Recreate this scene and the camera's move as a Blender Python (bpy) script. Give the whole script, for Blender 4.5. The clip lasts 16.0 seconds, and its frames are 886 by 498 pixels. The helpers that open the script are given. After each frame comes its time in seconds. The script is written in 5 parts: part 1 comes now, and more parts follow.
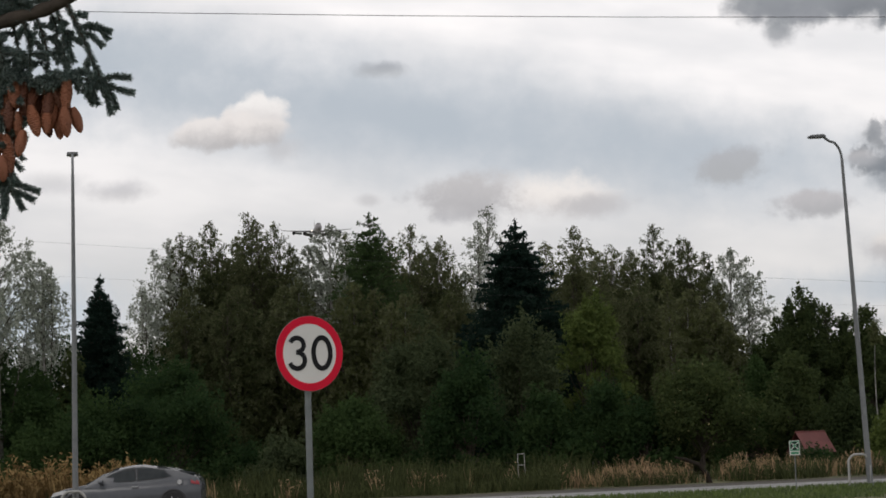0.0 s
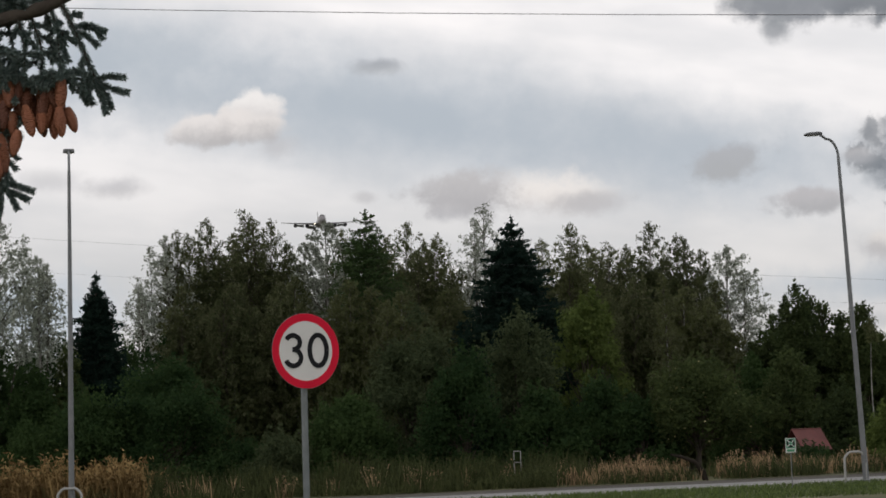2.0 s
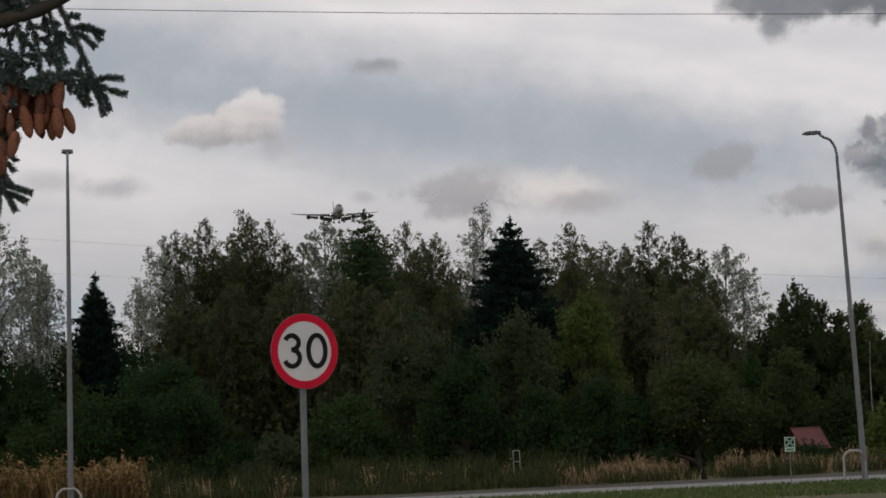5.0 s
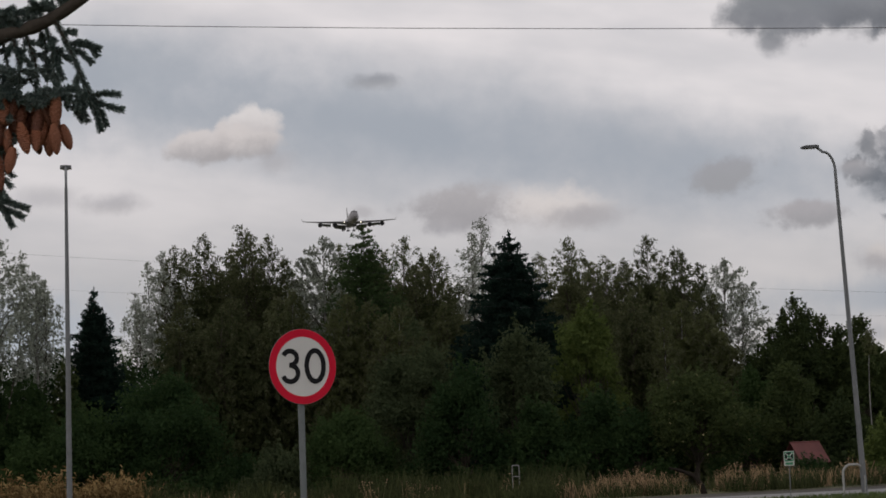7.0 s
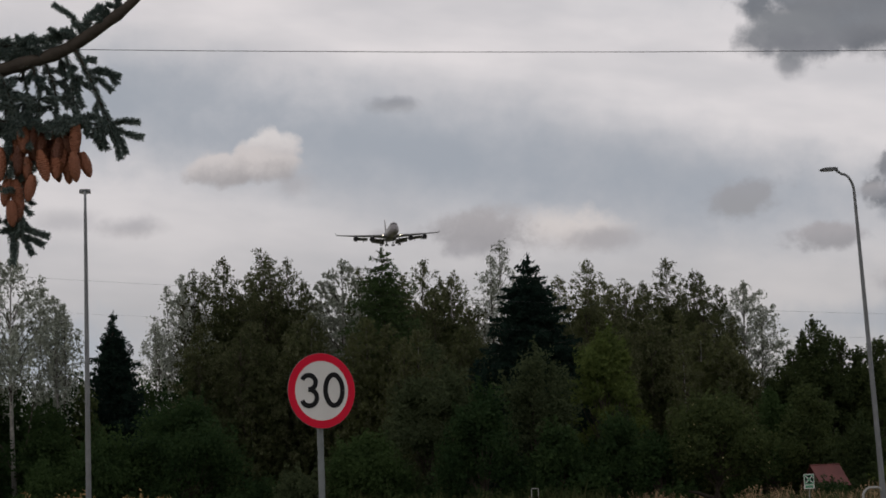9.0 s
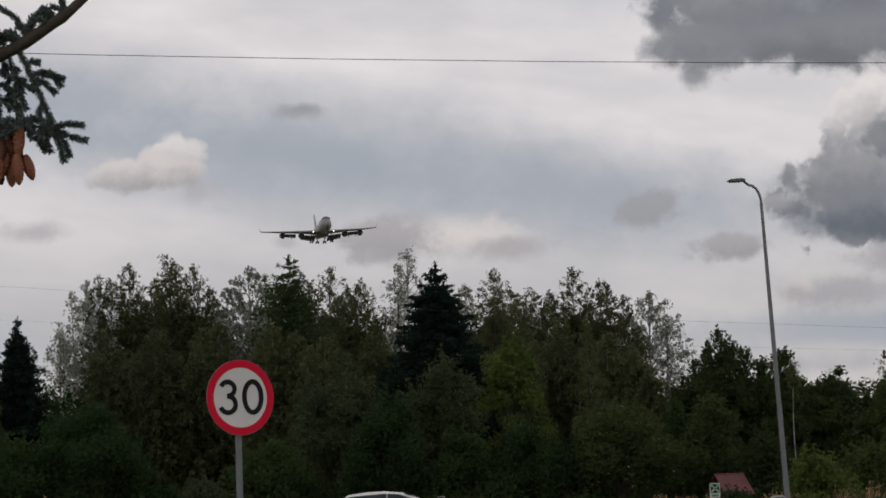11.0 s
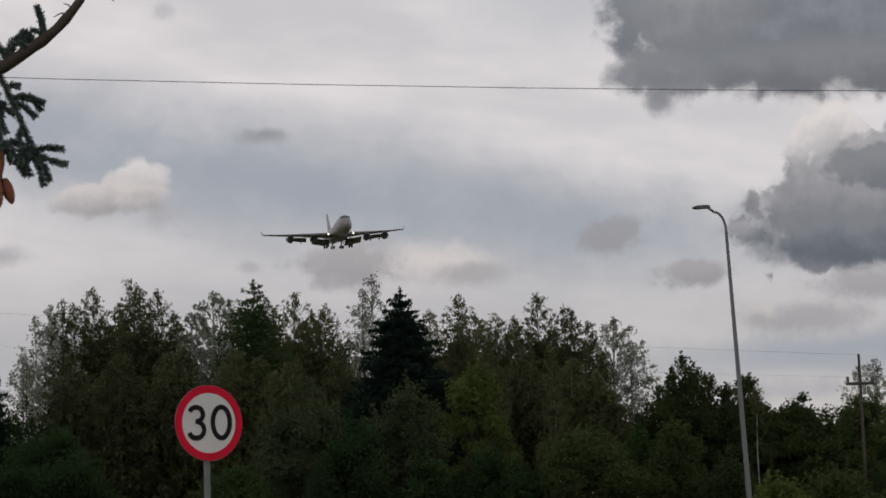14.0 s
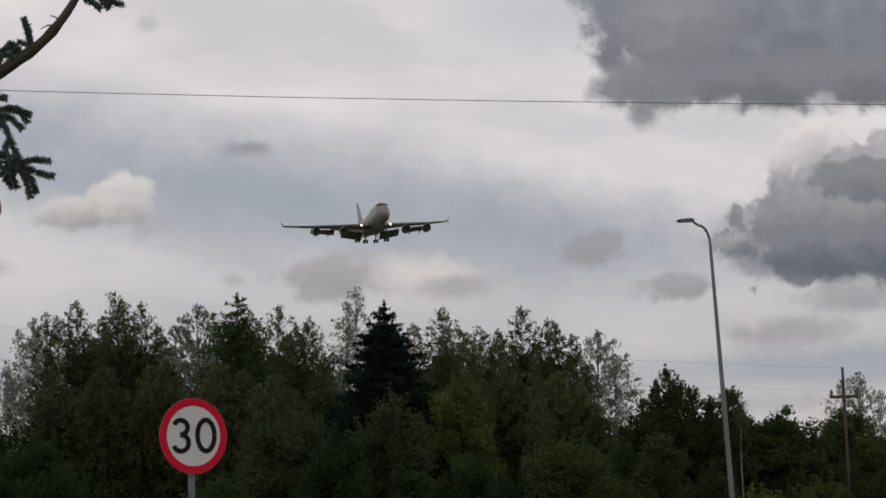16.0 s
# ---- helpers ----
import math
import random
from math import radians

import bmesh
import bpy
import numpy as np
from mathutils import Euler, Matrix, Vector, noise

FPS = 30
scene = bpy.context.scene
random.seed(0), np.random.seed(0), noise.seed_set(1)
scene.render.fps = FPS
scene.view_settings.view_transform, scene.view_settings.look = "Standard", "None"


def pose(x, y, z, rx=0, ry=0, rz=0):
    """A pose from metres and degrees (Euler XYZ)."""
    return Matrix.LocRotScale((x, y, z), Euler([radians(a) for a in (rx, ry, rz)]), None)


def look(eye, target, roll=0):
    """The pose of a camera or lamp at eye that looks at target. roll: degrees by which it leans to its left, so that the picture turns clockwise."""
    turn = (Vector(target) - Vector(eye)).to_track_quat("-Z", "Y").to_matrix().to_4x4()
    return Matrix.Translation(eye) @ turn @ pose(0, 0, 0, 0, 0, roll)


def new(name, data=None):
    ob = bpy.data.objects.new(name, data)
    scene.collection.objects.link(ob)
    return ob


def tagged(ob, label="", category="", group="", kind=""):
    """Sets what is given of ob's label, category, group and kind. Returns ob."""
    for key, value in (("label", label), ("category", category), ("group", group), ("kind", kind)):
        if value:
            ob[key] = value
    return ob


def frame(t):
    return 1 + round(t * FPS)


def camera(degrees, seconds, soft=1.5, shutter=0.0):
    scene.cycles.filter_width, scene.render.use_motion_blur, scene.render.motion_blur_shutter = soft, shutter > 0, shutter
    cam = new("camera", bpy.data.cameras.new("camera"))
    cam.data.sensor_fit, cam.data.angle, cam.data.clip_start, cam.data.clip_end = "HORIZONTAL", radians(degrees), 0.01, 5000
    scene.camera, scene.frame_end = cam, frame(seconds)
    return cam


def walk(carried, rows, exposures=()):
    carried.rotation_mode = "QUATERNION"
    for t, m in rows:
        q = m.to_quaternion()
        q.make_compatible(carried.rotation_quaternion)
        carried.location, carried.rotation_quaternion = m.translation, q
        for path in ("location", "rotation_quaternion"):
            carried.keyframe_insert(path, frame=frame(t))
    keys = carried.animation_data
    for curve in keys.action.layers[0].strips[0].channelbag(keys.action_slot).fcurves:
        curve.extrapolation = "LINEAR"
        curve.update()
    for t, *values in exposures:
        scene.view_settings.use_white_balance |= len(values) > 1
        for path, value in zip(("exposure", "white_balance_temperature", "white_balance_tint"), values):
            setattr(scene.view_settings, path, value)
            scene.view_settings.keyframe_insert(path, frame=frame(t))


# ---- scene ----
# ---- camera and its path: a hand-held phone, standing, zoomed in ----
cam = camera(22.734, 16.0, soft=1.7)


def held(x, z, yaw, pitch, roll):
    return pose(x, 0, z, 90 + pitch, 0, yaw) @ pose(0, 0, 0, 0, 0, roll)


walk(cam, [
    (0.0, held(0.000, 1.600, 0.000, 5.172, -2.10)),
    (0.5, held(-0.001, 1.600, -0.008, 5.152, -2.09)),
    (1.0, held(-0.003, 1.602, -0.056, 5.126, -2.08)),
    (1.5, held(-0.001, 1.601, -0.089, 5.105, -2.08)),
    (2.0, held(0.001, 1.603, -0.091, 5.094, -2.06)),
    (2.5, held(0.005, 1.603, -0.087, 5.094, -2.06)),
    (3.0, held(0.004, 1.606, -0.096, 5.080, -2.10)),
    (3.5, held(0.005, 1.606, -0.104, 5.073, -2.12)),
    (4.0, held(0.003, 1.605, -0.108, 5.067, -2.12)),
    (6.3, held(0.003, 1.607, -0.156, 5.255, -2.31)),
    (6.5, held(0.003, 1.607, -0.162, 5.315, -2.32)),
    (7.0, held(0.010, 1.608, -0.166, 5.464, -2.32)),
    (7.5, held(0.021, 1.608, -0.183, 5.639, -2.31)),
    (8.0, held(0.034, 1.610, -0.150, 5.813, -2.32)),
    (8.5, held(0.035, 1.609, 0.258, 5.971, -2.30)),
    (9.0, held(0.012, 1.616, 0.301, 6.078, -2.39)),
    (9.5, held(-0.027, 1.615, -0.579, 6.050, -2.43)),
    (9.7, held(-0.040, 1.615, -0.925, 6.070, -2.39)),
    (11.8, held(-0.134, 1.618, -2.700, 6.205, -2.15)),
    (12.0, held(-0.137, 1.618, -2.845, 6.207, -2.14)),
    (12.5, held(-0.139, 1.617, -3.087, 6.222, -2.15)),
    (13.0, held(-0.145, 1.618, -3.119, 6.401, -2.14)),
    (13.5, held(-0.151, 1.620, -3.144, 6.594, -2.12)),
    (14.0, held(-0.154, 1.620, -3.161, 6.818, -2.12)),
    (14.5, held(-0.155, 1.620, -3.168, 6.999, -2.12)),
    (15.0, held(-0.158, 1.619, -3.202, 7.065, -2.12)),
    (15.5, held(-0.162, 1.616, -3.424, 7.129, -2.12)),
    (16.0, held(-0.162, 1.620, -3.591, 7.141, -2.13)),
], exposures=[(0, 0.08, 6620, 10), (1.5, 0.06, 6620, 10), (2.2, 0.02, 6620, 10), (4.0, -0.24, 6620, 11), (7.0, -0.36, 6620, 13), (9.0, -0.42, 6620, 13), (11.0, -0.36, 6620, 13), (12.0, -0.30, 6620, 13), (12.4, -0.42, 6620, 13), (13.0, -0.44, 6620, 13), (14.5, -0.41, 6620, 13), (16.0, -0.40, 6620, 13)])

# ---- world: a cloudy afternoon sky ----
world = bpy.data.worlds.new("cloudy_sky")
scene.world = world
world.use_nodes = True
wt = world.node_tree
wt.nodes.clear()


def wnode(kind, **props):
    n = wt.nodes.new(kind)
    for k, v in props.items():
        if k == "operation":
            n.operation = v
        elif k == "data_type":
            n.data_type = v
        elif k == "blend_type":
            n.blend_type = v
    return n


def wput(sock, v):
    if isinstance(v, bpy.types.NodeSocket):
        wt.links.new(v, sock)
    else:
        sock.default_value = v


def wm(op, a, b=0.0, c=0.0, clamp=False):
    n = wnode("ShaderNodeMath", operation=op)
    n.use_clamp = clamp
    for s, v in zip(n.inputs, (a, b, c)):
        wput(s, v)
    return n.outputs[0]


def wstep(x, lo, hi):
    n = wnode("ShaderNodeMapRange")
    n.interpolation_type = "SMOOTHSTEP"
    wput(n.inputs[0], x)
    n.inputs[1].default_value, n.inputs[2].default_value = lo, hi
    return n.outputs[0]


def wmix(fac, a, b):
    n = wnode("ShaderNodeMix", data_type="RGBA")
    wput(n.inputs[0], fac)
    wput(n.inputs[6], a)
    wput(n.inputs[7], b)
    return n.outputs[2]


def wnoise(vec, scale, detail, rough=0.55):
    n = wnode("ShaderNodeTexNoise")
    wput(n.inputs["Vector"], vec)
    n.inputs["Scale"].default_value, n.inputs["Detail"].default_value, n.inputs["Roughness"].default_value = scale, detail, rough
    return n.outputs[0]


def wvec(x, y, z):
    n = wnode("ShaderNodeCombineXYZ")
    for s, v in zip(n.inputs, (x, y, z)):
        wput(s, v)
    return n.outputs[0]


way = wnode("ShaderNodeTexCoord").outputs["Generated"]
split = wnode("ShaderNodeSeparateXYZ")
wput(split.inputs[0], way)
dx, dy, dz = split.outputs[0], split.outputs[1], split.outputs[2]
front = wm("MAXIMUM", dy, 0.05)
cu, cv = wm("DIVIDE", dx, front), wm("DIVIDE", dz, front)
ahead = wstep(dy, 0.3, 0.6)
plane_uv = wvec(cu, cv, 0.0)
billow = wm("SUBTRACT", wnoise(plane_uv, 38, 7, 0.58), 0.5)
streak = wm("SUBTRACT", wnoise(wvec(wm("MULTIPLY", cu, 0.35), wm("ADD", cv, wm("MULTIPLY", cu, 0.13)), 0.0), 24, 4, 0.5), 0.5)
lumps = wnode("ShaderNodeTexVoronoi")
lumps.feature = "SMOOTH_F1"
wput(lumps.inputs["Vector"], wvec(wm("ADD", cu, wm("MULTIPLY", billow, 0.02)), wm("ADD", cv, wm("MULTIPLY", billow, 0.02)), 0.0))
lumps.inputs["Scale"].default_value, lumps.inputs["Smoothness"].default_value, lumps.inputs["Detail"].default_value = 62, 0.25, 2.5
heap = wm("SUBTRACT", lumps.outputs["Distance"], 0.45)
puff = wm("SUBTRACT", wnoise(wvec(cu, cv, 4.2), 85, 5, 0.6), 0.5)

sky = wnode("ShaderNodeTexSky")
sky.sky_type, sky.sun_disc = "NISHITA", False
sky.sun_elevation, sky.sun_rotation = radians(38), radians(205)
haze = wnode("ShaderNodeMix", data_type="RGBA", blend_type="MULTIPLY")
haze.inputs[0].default_value = 1.0
wput(haze.inputs[6], sky.outputs[0])
haze.inputs[7].default_value = (0.09, 0.09, 0.09, 1)

# the high even layer all round, then its blue-grey streaks, then the single clouds
layer = wstep(wnoise(way, 2.2, 5, 0.55), 0.35, 0.62)
all_round = wmix(layer, (0.56, 0.59, 0.64, 1), (0.86, 0.83, 0.83, 1))
veil = wstep(streak, -0.16, 0.18)
in_front = wmix(wstep(cv, 0.06, 0.19), wmix(veil, (0.61, 0.598, 0.612, 1), (0.755, 0.727, 0.73, 1)), wmix(veil, (0.86, 0.84, 0.845, 1), (1.12, 1.07, 1.055, 1)))
col = wmix(wm("MULTIPLY", ahead, 0.9), all_round, in_front)
col = wmix(0.88, haze.outputs[2], col)


def cloud(col, u, v, ru, rv, top, base, soft=0.5, rough=1.0, solid=1.0, lean=0.0, split_at=0.0, fine=1.4, square=False, heaped=0.0):
    """One cloud about (u, v), ru by rv wide, its top and base in those tones."""
    a = wm("DIVIDE", wm("SUBTRACT", cu, u), ru)
    b = wm("DIVIDE", wm("SUBTRACT", wm("SUBTRACT", cv, v), wm("MULTIPLY", wm("SUBTRACT", cu, u), lean)), rv)
    aa, bb = wm("MULTIPLY", a, a), wm("MULTIPLY", b, b)
    r = wm("POWER", wm("ADD", wm("MULTIPLY", aa, aa), wm("MULTIPLY", bb, bb)), 0.25) if square else wm("SQRT", wm("ADD", aa, bb))
    r = wm("ADD", r, wm("ADD", wm("MULTIPLY", billow, 1.6 * rough), wm("MULTIPLY", puff, fine * rough)))
    if heaped:
        r = wm("ADD", r, wm("MULTIPLY", heap, heaped))
    mask = wm("MULTIPLY", wm("MULTIPLY", wm("SUBTRACT", 1.0, wstep(r, 1.0 - soft, 1.0 + soft * 0.4)), solid), ahead)
    up = wstep(wm("ADD", b, wm("ADD", wm("MULTIPLY", billow, 1.5), wm("MULTIPLY", puff, 1.2))), split_at - 0.7, split_at + 0.7)
    return wmix(mask, col, wmix(up, (*base, 1), (*top, 1)))


BLUE, GREY, WHITE = (0.43, 0.485, 0.55), (0.49, 0.485, 0.505), (0.87, 0.845, 0.835)
col = cloud(col, -0.02, 0.1530, 0.20, 0.034, BLUE, BLUE, 0.95, 0.45, 0.95, -0.165, fine=0.1)     # long slanting streak
col = cloud(col, -0.17, 0.1830, 0.10, 0.030, BLUE, BLUE, 0.95, 0.5, 0.9, -0.1, fine=0.1)
col = cloud(col, 0.13, 0.1270, 0.10, 0.024, BLUE, BLUE, 0.95, 0.5, 0.75, -0.1, fine=0.1)
col = cloud(col, 0.115, 0.2330, 0.075, 0.030, (0.66, 0.69, 0.735), (0.68, 0.705, 0.745), 0.95, 0.5, 0.75, fine=0.1)
col = cloud(col, -0.19, 0.0640, 0.05, 0.022, (0.46, 0.54, 0.63), (0.5, 0.57, 0.65), 0.9, 0.5, 0.8)
col = cloud(col, 0.25, 0.0650, 0.13, 0.012, (0.40, 0.46, 0.53), (0.45, 0.5, 0.56), 0.9, 0.5, 0.8)
col = cloud(col, 0.212, 0.0525, 0.03, 0.008, (0.66, 0.65, 0.66), (0.5, 0.51, 0.54), 0.6, 0.7, 0.7)
col = cloud(col, -0.0840, 0.1550, 0.0195, 0.0130, WHITE, (0.66, 0.63, 0.63), 0.3, 0.5, 0.92, 0.1, heaped=0.4)      # white cumulus
col = cloud(col, -0.0860, 0.1475, 0.0215, 0.0085, (0.76, 0.73, 0.72), (0.48, 0.47, 0.48), 0.35, 0.5, 0.9, 0.0, -0.1, heaped=0.3)
col = cloud(col, -0.1030, 0.1480, 0.0280, 0.0100, (0.78, 0.745, 0.735), (0.47, 0.46, 0.47), 0.3, 0.5, 0.92, 0.1, -0.2, heaped=0.4)
col = cloud(col, -0.072, 0.1390, 0.010, 0.006, GREY, GREY, 0.9, 0.8, 0.5)
col = cloud(col, -0.0239, 0.1745, 0.013, 0.0042, (0.33, 0.35, 0.39), (0.40, 0.42, 0.45), 0.8, 0.9, 0.8)
col = cloud(col, 0.0527, 0.1130, 0.032, 0.0105, (0.84, 0.80, 0.775), (0.56, 0.54, 0.545), 0.7, 0.95, 0.85, 0, -0.2)
col = cloud(col, 0.072, 0.1080, 0.018, 0.006, GREY, GREY, 0.8, 0.7, 0.7)
col = cloud(col, 0.0127, 0.1140, 0.025, 0.0115, (0.50, 0.49, 0.505), (0.42, 0.415, 0.435), 0.55, 0.95, 0.92)
col = cloud(col, 0.004, 0.1060, 0.010, 0.005, GREY, (0.44, 0.44, 0.47), 0.7, 0.7, 0.8)
col = cloud(col, -0.033, 0.1140, 0.006, 0.003, GREY, GREY, 0.8, 0.8, 0.6)
col = cloud(col, -0.1471, 0.1225, 0.016, 0.0055, (0.50, 0.50, 0.53), GREY, 0.8, 0.7, 0.75)
col = cloud(col, -0.177, 0.127, 0.016, 0.006, (0.55, 0.55, 0.57), (0.52, 0.52, 0.55), 0.9, 0.7, 0.6)
col = cloud(col, 0.1346, 0.1247, 0.018, 0.0105, (0.42, 0.43, 0.46), (0.40, 0.41, 0.43), 0.6, 1.15, 0.85, 0.25)
col = cloud(col, 0.1700, 0.1053, 0.019, 0.0062, (0.48, 0.47, 0.49), (0.40, 0.40, 0.42), 0.5, 0.95, 0.9)
col = cloud(col, 0.2217, 0.0835, 0.028, 0.009, (0.47, 0.465, 0.49), (0.44, 0.44, 0.47), 0.6, 0.7, 0.85)
col = cloud(col, 0.2020, 0.0850, 0.007, 0.006, (0.76, 0.73, 0.71), (0.5, 0.49, 0.5), 0.7, 0.8, 0.8)
col = cloud(col, 0.2520, 0.0975, 0.030, 0.008, (0.47, 0.465, 0.49), (0.42, 0.42, 0.45), 0.6, 0.8, 0.85)
col = cloud(col, 0.2420, 0.1720, 0.020, 0.016, (0.93, 0.90, 0.885), (0.70, 0.69, 0.69), 0.15, 0.4, 0.95, fine=0.6, heaped=0.5)
col = cloud(col, 0.2645, 0.1390, 0.083, 0.041, (0.56, 0.56, 0.58), (0.26, 0.278, 0.305), 0.10, 0.30, 0.98, 0.2, 0.42, 0.45, False, 0.35)   # heaped cloud and its dark base
col = cloud(col, 0.2330, 0.1690, 0.018, 0.0125, (0.95, 0.92, 0.90), (0.62, 0.615, 0.63), 0.3, 0.6, 0.9, 0.5, fine=0.8, heaped=0.4)
col = cloud(col, 0.2330, 0.1340, 0.036, 0.0150, (0.36, 0.372, 0.40), (0.24, 0.256, 0.285), 0.6, 0.6, 0.85, fine=0.5)
col = cloud(col, 0.2480, 0.1185, 0.054, 0.0150, (0.27, 0.29, 0.322), (0.152, 0.178, 0.212), 0.45, 0.5, 0.95, fine=0.5)
col = cloud(col, 0.2680, 0.1500, 0.044, 0.0150, (0.30, 0.32, 0.345), (0.21, 0.23, 0.26), 0.16, 0.4, 0.95, fine=0.7, heaped=0.35)
col = cloud(col, 0.192, 0.1250, 0.008, 0.004, GREY, (0.40, 0.41, 0.44), 0.8, 0.9, 0.8)
col = cloud(col, 0.2845, 0.2625, 0.163, 0.0790, (0.32, 0.352, 0.388), (0.205, 0.225, 0.255), 0.07, 0.18, 0.98, 0.0, -0.35, 0.6, True, 0.09)   # the large dark cloud
col = cloud(col, 0.2500, 0.1990, 0.085, 0.015, (0.29, 0.305, 0.33), (0.205, 0.22, 0.245), 0.5, 0.6, 0.85)
col = cloud(col, 0.1750, 0.2250, 0.030, 0.020, (0.38, 0.39, 0.415), (0.27, 0.285, 0.31), 0.6, 0.6, 0.75)
col = cloud(col, 0.1560, 0.2085, 0.004, 0.002, (0.72, 0.70, 0.70), (0.6, 0.6, 0.61), 0.9, 1.2, 0.5)
col = cloud(col, 0.1640, 0.1985, 0.023, 0.0130, (0.28, 0.30, 0.325), (0.27, 0.285, 0.315), 0.45, 0.9, 0.95, fine=1.0)
col = cloud(col, 0.1500, 0.1985, 0.018, 0.0120, (0.29, 0.31, 0.335), (0.25, 0.265, 0.295), 0.5, 0.9, 0.92, fine=1.0)
col = cloud(col, 0.1570, 0.1860, 0.0085, 0.0080, (0.28, 0.30, 0.325), (0.30, 0.315, 0.345), 0.7, 0.9, 0.85, fine=1.0)
col = cloud(col, -0.0700, 0.2340, 0.006, 0.006, (0.50, 0.51, 0.54), (0.54, 0.55, 0.57), 0.9, 1.6, 0.5)

back = wnode("ShaderNodeBackground")
wput(back.inputs[0], col)
back.inputs[1].default_value = 1.0
out = wnode("ShaderNodeOutputWorld")
wt.links.new(back.outputs[0], out.inputs[0])

# the sun behind thick cloud
lamp = bpy.data.lights.new("sun", "SUN")
lamp.energy, lamp.angle, lamp.color = 0.3, radians(25), (1.0, 0.95, 0.88)
new("sun", lamp).matrix_world = look((-12, -26, 24), (0, 0, 0))

# ---- materials ----


def mat(name, c1, c2, rough=0.7, metal=0.0, scale=8.0, bump=0.0, bump_scale=60.0, detail=4, island=0.0, obj=0.0, leafy=0.0, spec=0.4):
    """A surface that varies between two colours at two scales, with fine relief."""
    m = bpy.data.materials.new(name)
    m.use_nodes = True
    t = m.node_tree
    b = t.nodes["Principled BSDF"]
    b.inputs["Roughness"].default_value, b.inputs["Metallic"].default_value = rough, metal
    b.inputs["Specular IOR Level"].default_value = spec
    co = t.nodes.new("ShaderNodeTexCoord").outputs["Object"]

    def noisy(s, d):
        n = t.nodes.new("ShaderNodeTexNoise")
        t.links.new(co, n.inputs["Vector"])
        n.inputs["Scale"].default_value, n.inputs["Detail"].default_value = s, d
        return n.outputs[0]

    def math_(op, a, b_):
        n = t.nodes.new("ShaderNodeMath")
        n.operation = op
        for s, v in zip(n.inputs, (a, b_)):
            if isinstance(v, bpy.types.NodeSocket):
                t.links.new(v, s)
            else:
                s.default_value = v
        return n.outputs[0]

    f = math_("ADD", math_("MULTIPLY", noisy(scale, detail), 0.65), math_("MULTIPLY", noisy(scale * 0.13, 2), 0.35))
    if island:
        f = math_("ADD", f, math_("MULTIPLY", math_("SUBTRACT", t.nodes.new("ShaderNodeNewGeometry").outputs["Random Per Island"], 0.5), island))
    if obj:
        f = math_("ADD", f, math_("MULTIPLY", math_("SUBTRACT", t.nodes.new("ShaderNodeObjectInfo").outputs["Random"], 0.5), obj))
    r = t.nodes.new("ShaderNodeMapRange")
    t.links.new(f, r.inputs[0])
    r.inputs[1].default_value, r.inputs[2].default_value = 0.3, 0.7
    mix = t.nodes.new("ShaderNodeMix")
    mix.data_type = "RGBA"
    t.links.new(r.outputs[0], mix.inputs[0])
    mix.inputs[6].default_value, mix.inputs[7].default_value = (*c1, 1), (*c2, 1)
    t.links.new(mix.outputs[2], b.inputs["Base Color"])
    if bump:
        bn = t.nodes.new("ShaderNodeBump")
        bn.inputs["Strength"].default_value, bn.inputs["Distance"].default_value = bump, 0.01
        t.links.new(noisy(bump_scale, 5), bn.inputs["Height"])
        t.links.new(bn.outputs[0], b.inputs["Normal"])
    if leafy:
        tr = t.nodes.new("ShaderNodeBsdfTranslucent")
        t.links.new(mix.outputs[2], tr.inputs[0])
        sh = t.nodes.new("ShaderNodeMixShader")
        sh.inputs[0].default_value = leafy
        t.links.new(b.outputs[0], sh.inputs[1])
        t.links.new(tr.outputs[0], sh.inputs[2])
        t.links.new(sh.outputs[0], t.nodes["Material Output"].inputs[0])
    return m


def glow(name, c, strength):
    m = bpy.data.materials.new(name)
    m.use_nodes = True
    b = m.node_tree.nodes["Principled BSDF"]
    b.inputs["Base Color"].default_value = (*c, 1)
    b.inputs["Emission Color"].default_value, b.inputs["Emission Strength"].default_value = (*c, 1), strength
    return m


LEAF = dict(rough=0.75, scale=0.9, island=0.3, obj=0.35, leafy=0.48, spec=0.06)
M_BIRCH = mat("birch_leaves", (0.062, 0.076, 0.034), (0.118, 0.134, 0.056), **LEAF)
# paler than the inner birch leaves: sky glare at crown edges put into colour
M_TIP = mat("sky_glare_outer_leaves", (0.076, 0.086, 0.042), (0.155, 0.165, 0.090), **LEAF)
# pale speck colour that stands for small highlights on leaves
M_GLINT = mat("leaf_glint_specks", (0.30, 0.27, 0.11), (0.50, 0.44, 0.22), rough=0.45, scale=20, island=0.6)
# raised leaf colour stands for bright sky showing through thin crowns
M_PALE = mat("sky_paled_leaves", (0.190, 0.210, 0.165), (0.400, 0.430, 0.365), rough=0.75, scale=0.9, island=0.65, obj=0.2, leafy=0.42, spec=0.08)
M_BROAD = mat("broad_leaves", (0.0385, 0.0570, 0.0235), (0.0800, 0.1050, 0.0370), **LEAF)
M_YELLOW = mat("yellow_green_leaves", (0.066, 0.098, 0.028), (0.132, 0.172, 0.048), **LEAF)
M_GREY = mat("grey_green_leaves", (0.046, 0.064, 0.031), (0.092, 0.115, 0.056), **LEAF)
M_SHRUB = mat("shrub_leaves", (0.0268, 0.0541, 0.0208), (0.0561, 0.0931, 0.0313), **LEAF)
M_SPRUCE = mat("spruce_needles", (0.0119, 0.0264, 0.0208), (0.0258, 0.0481, 0.0338), **LEAF)
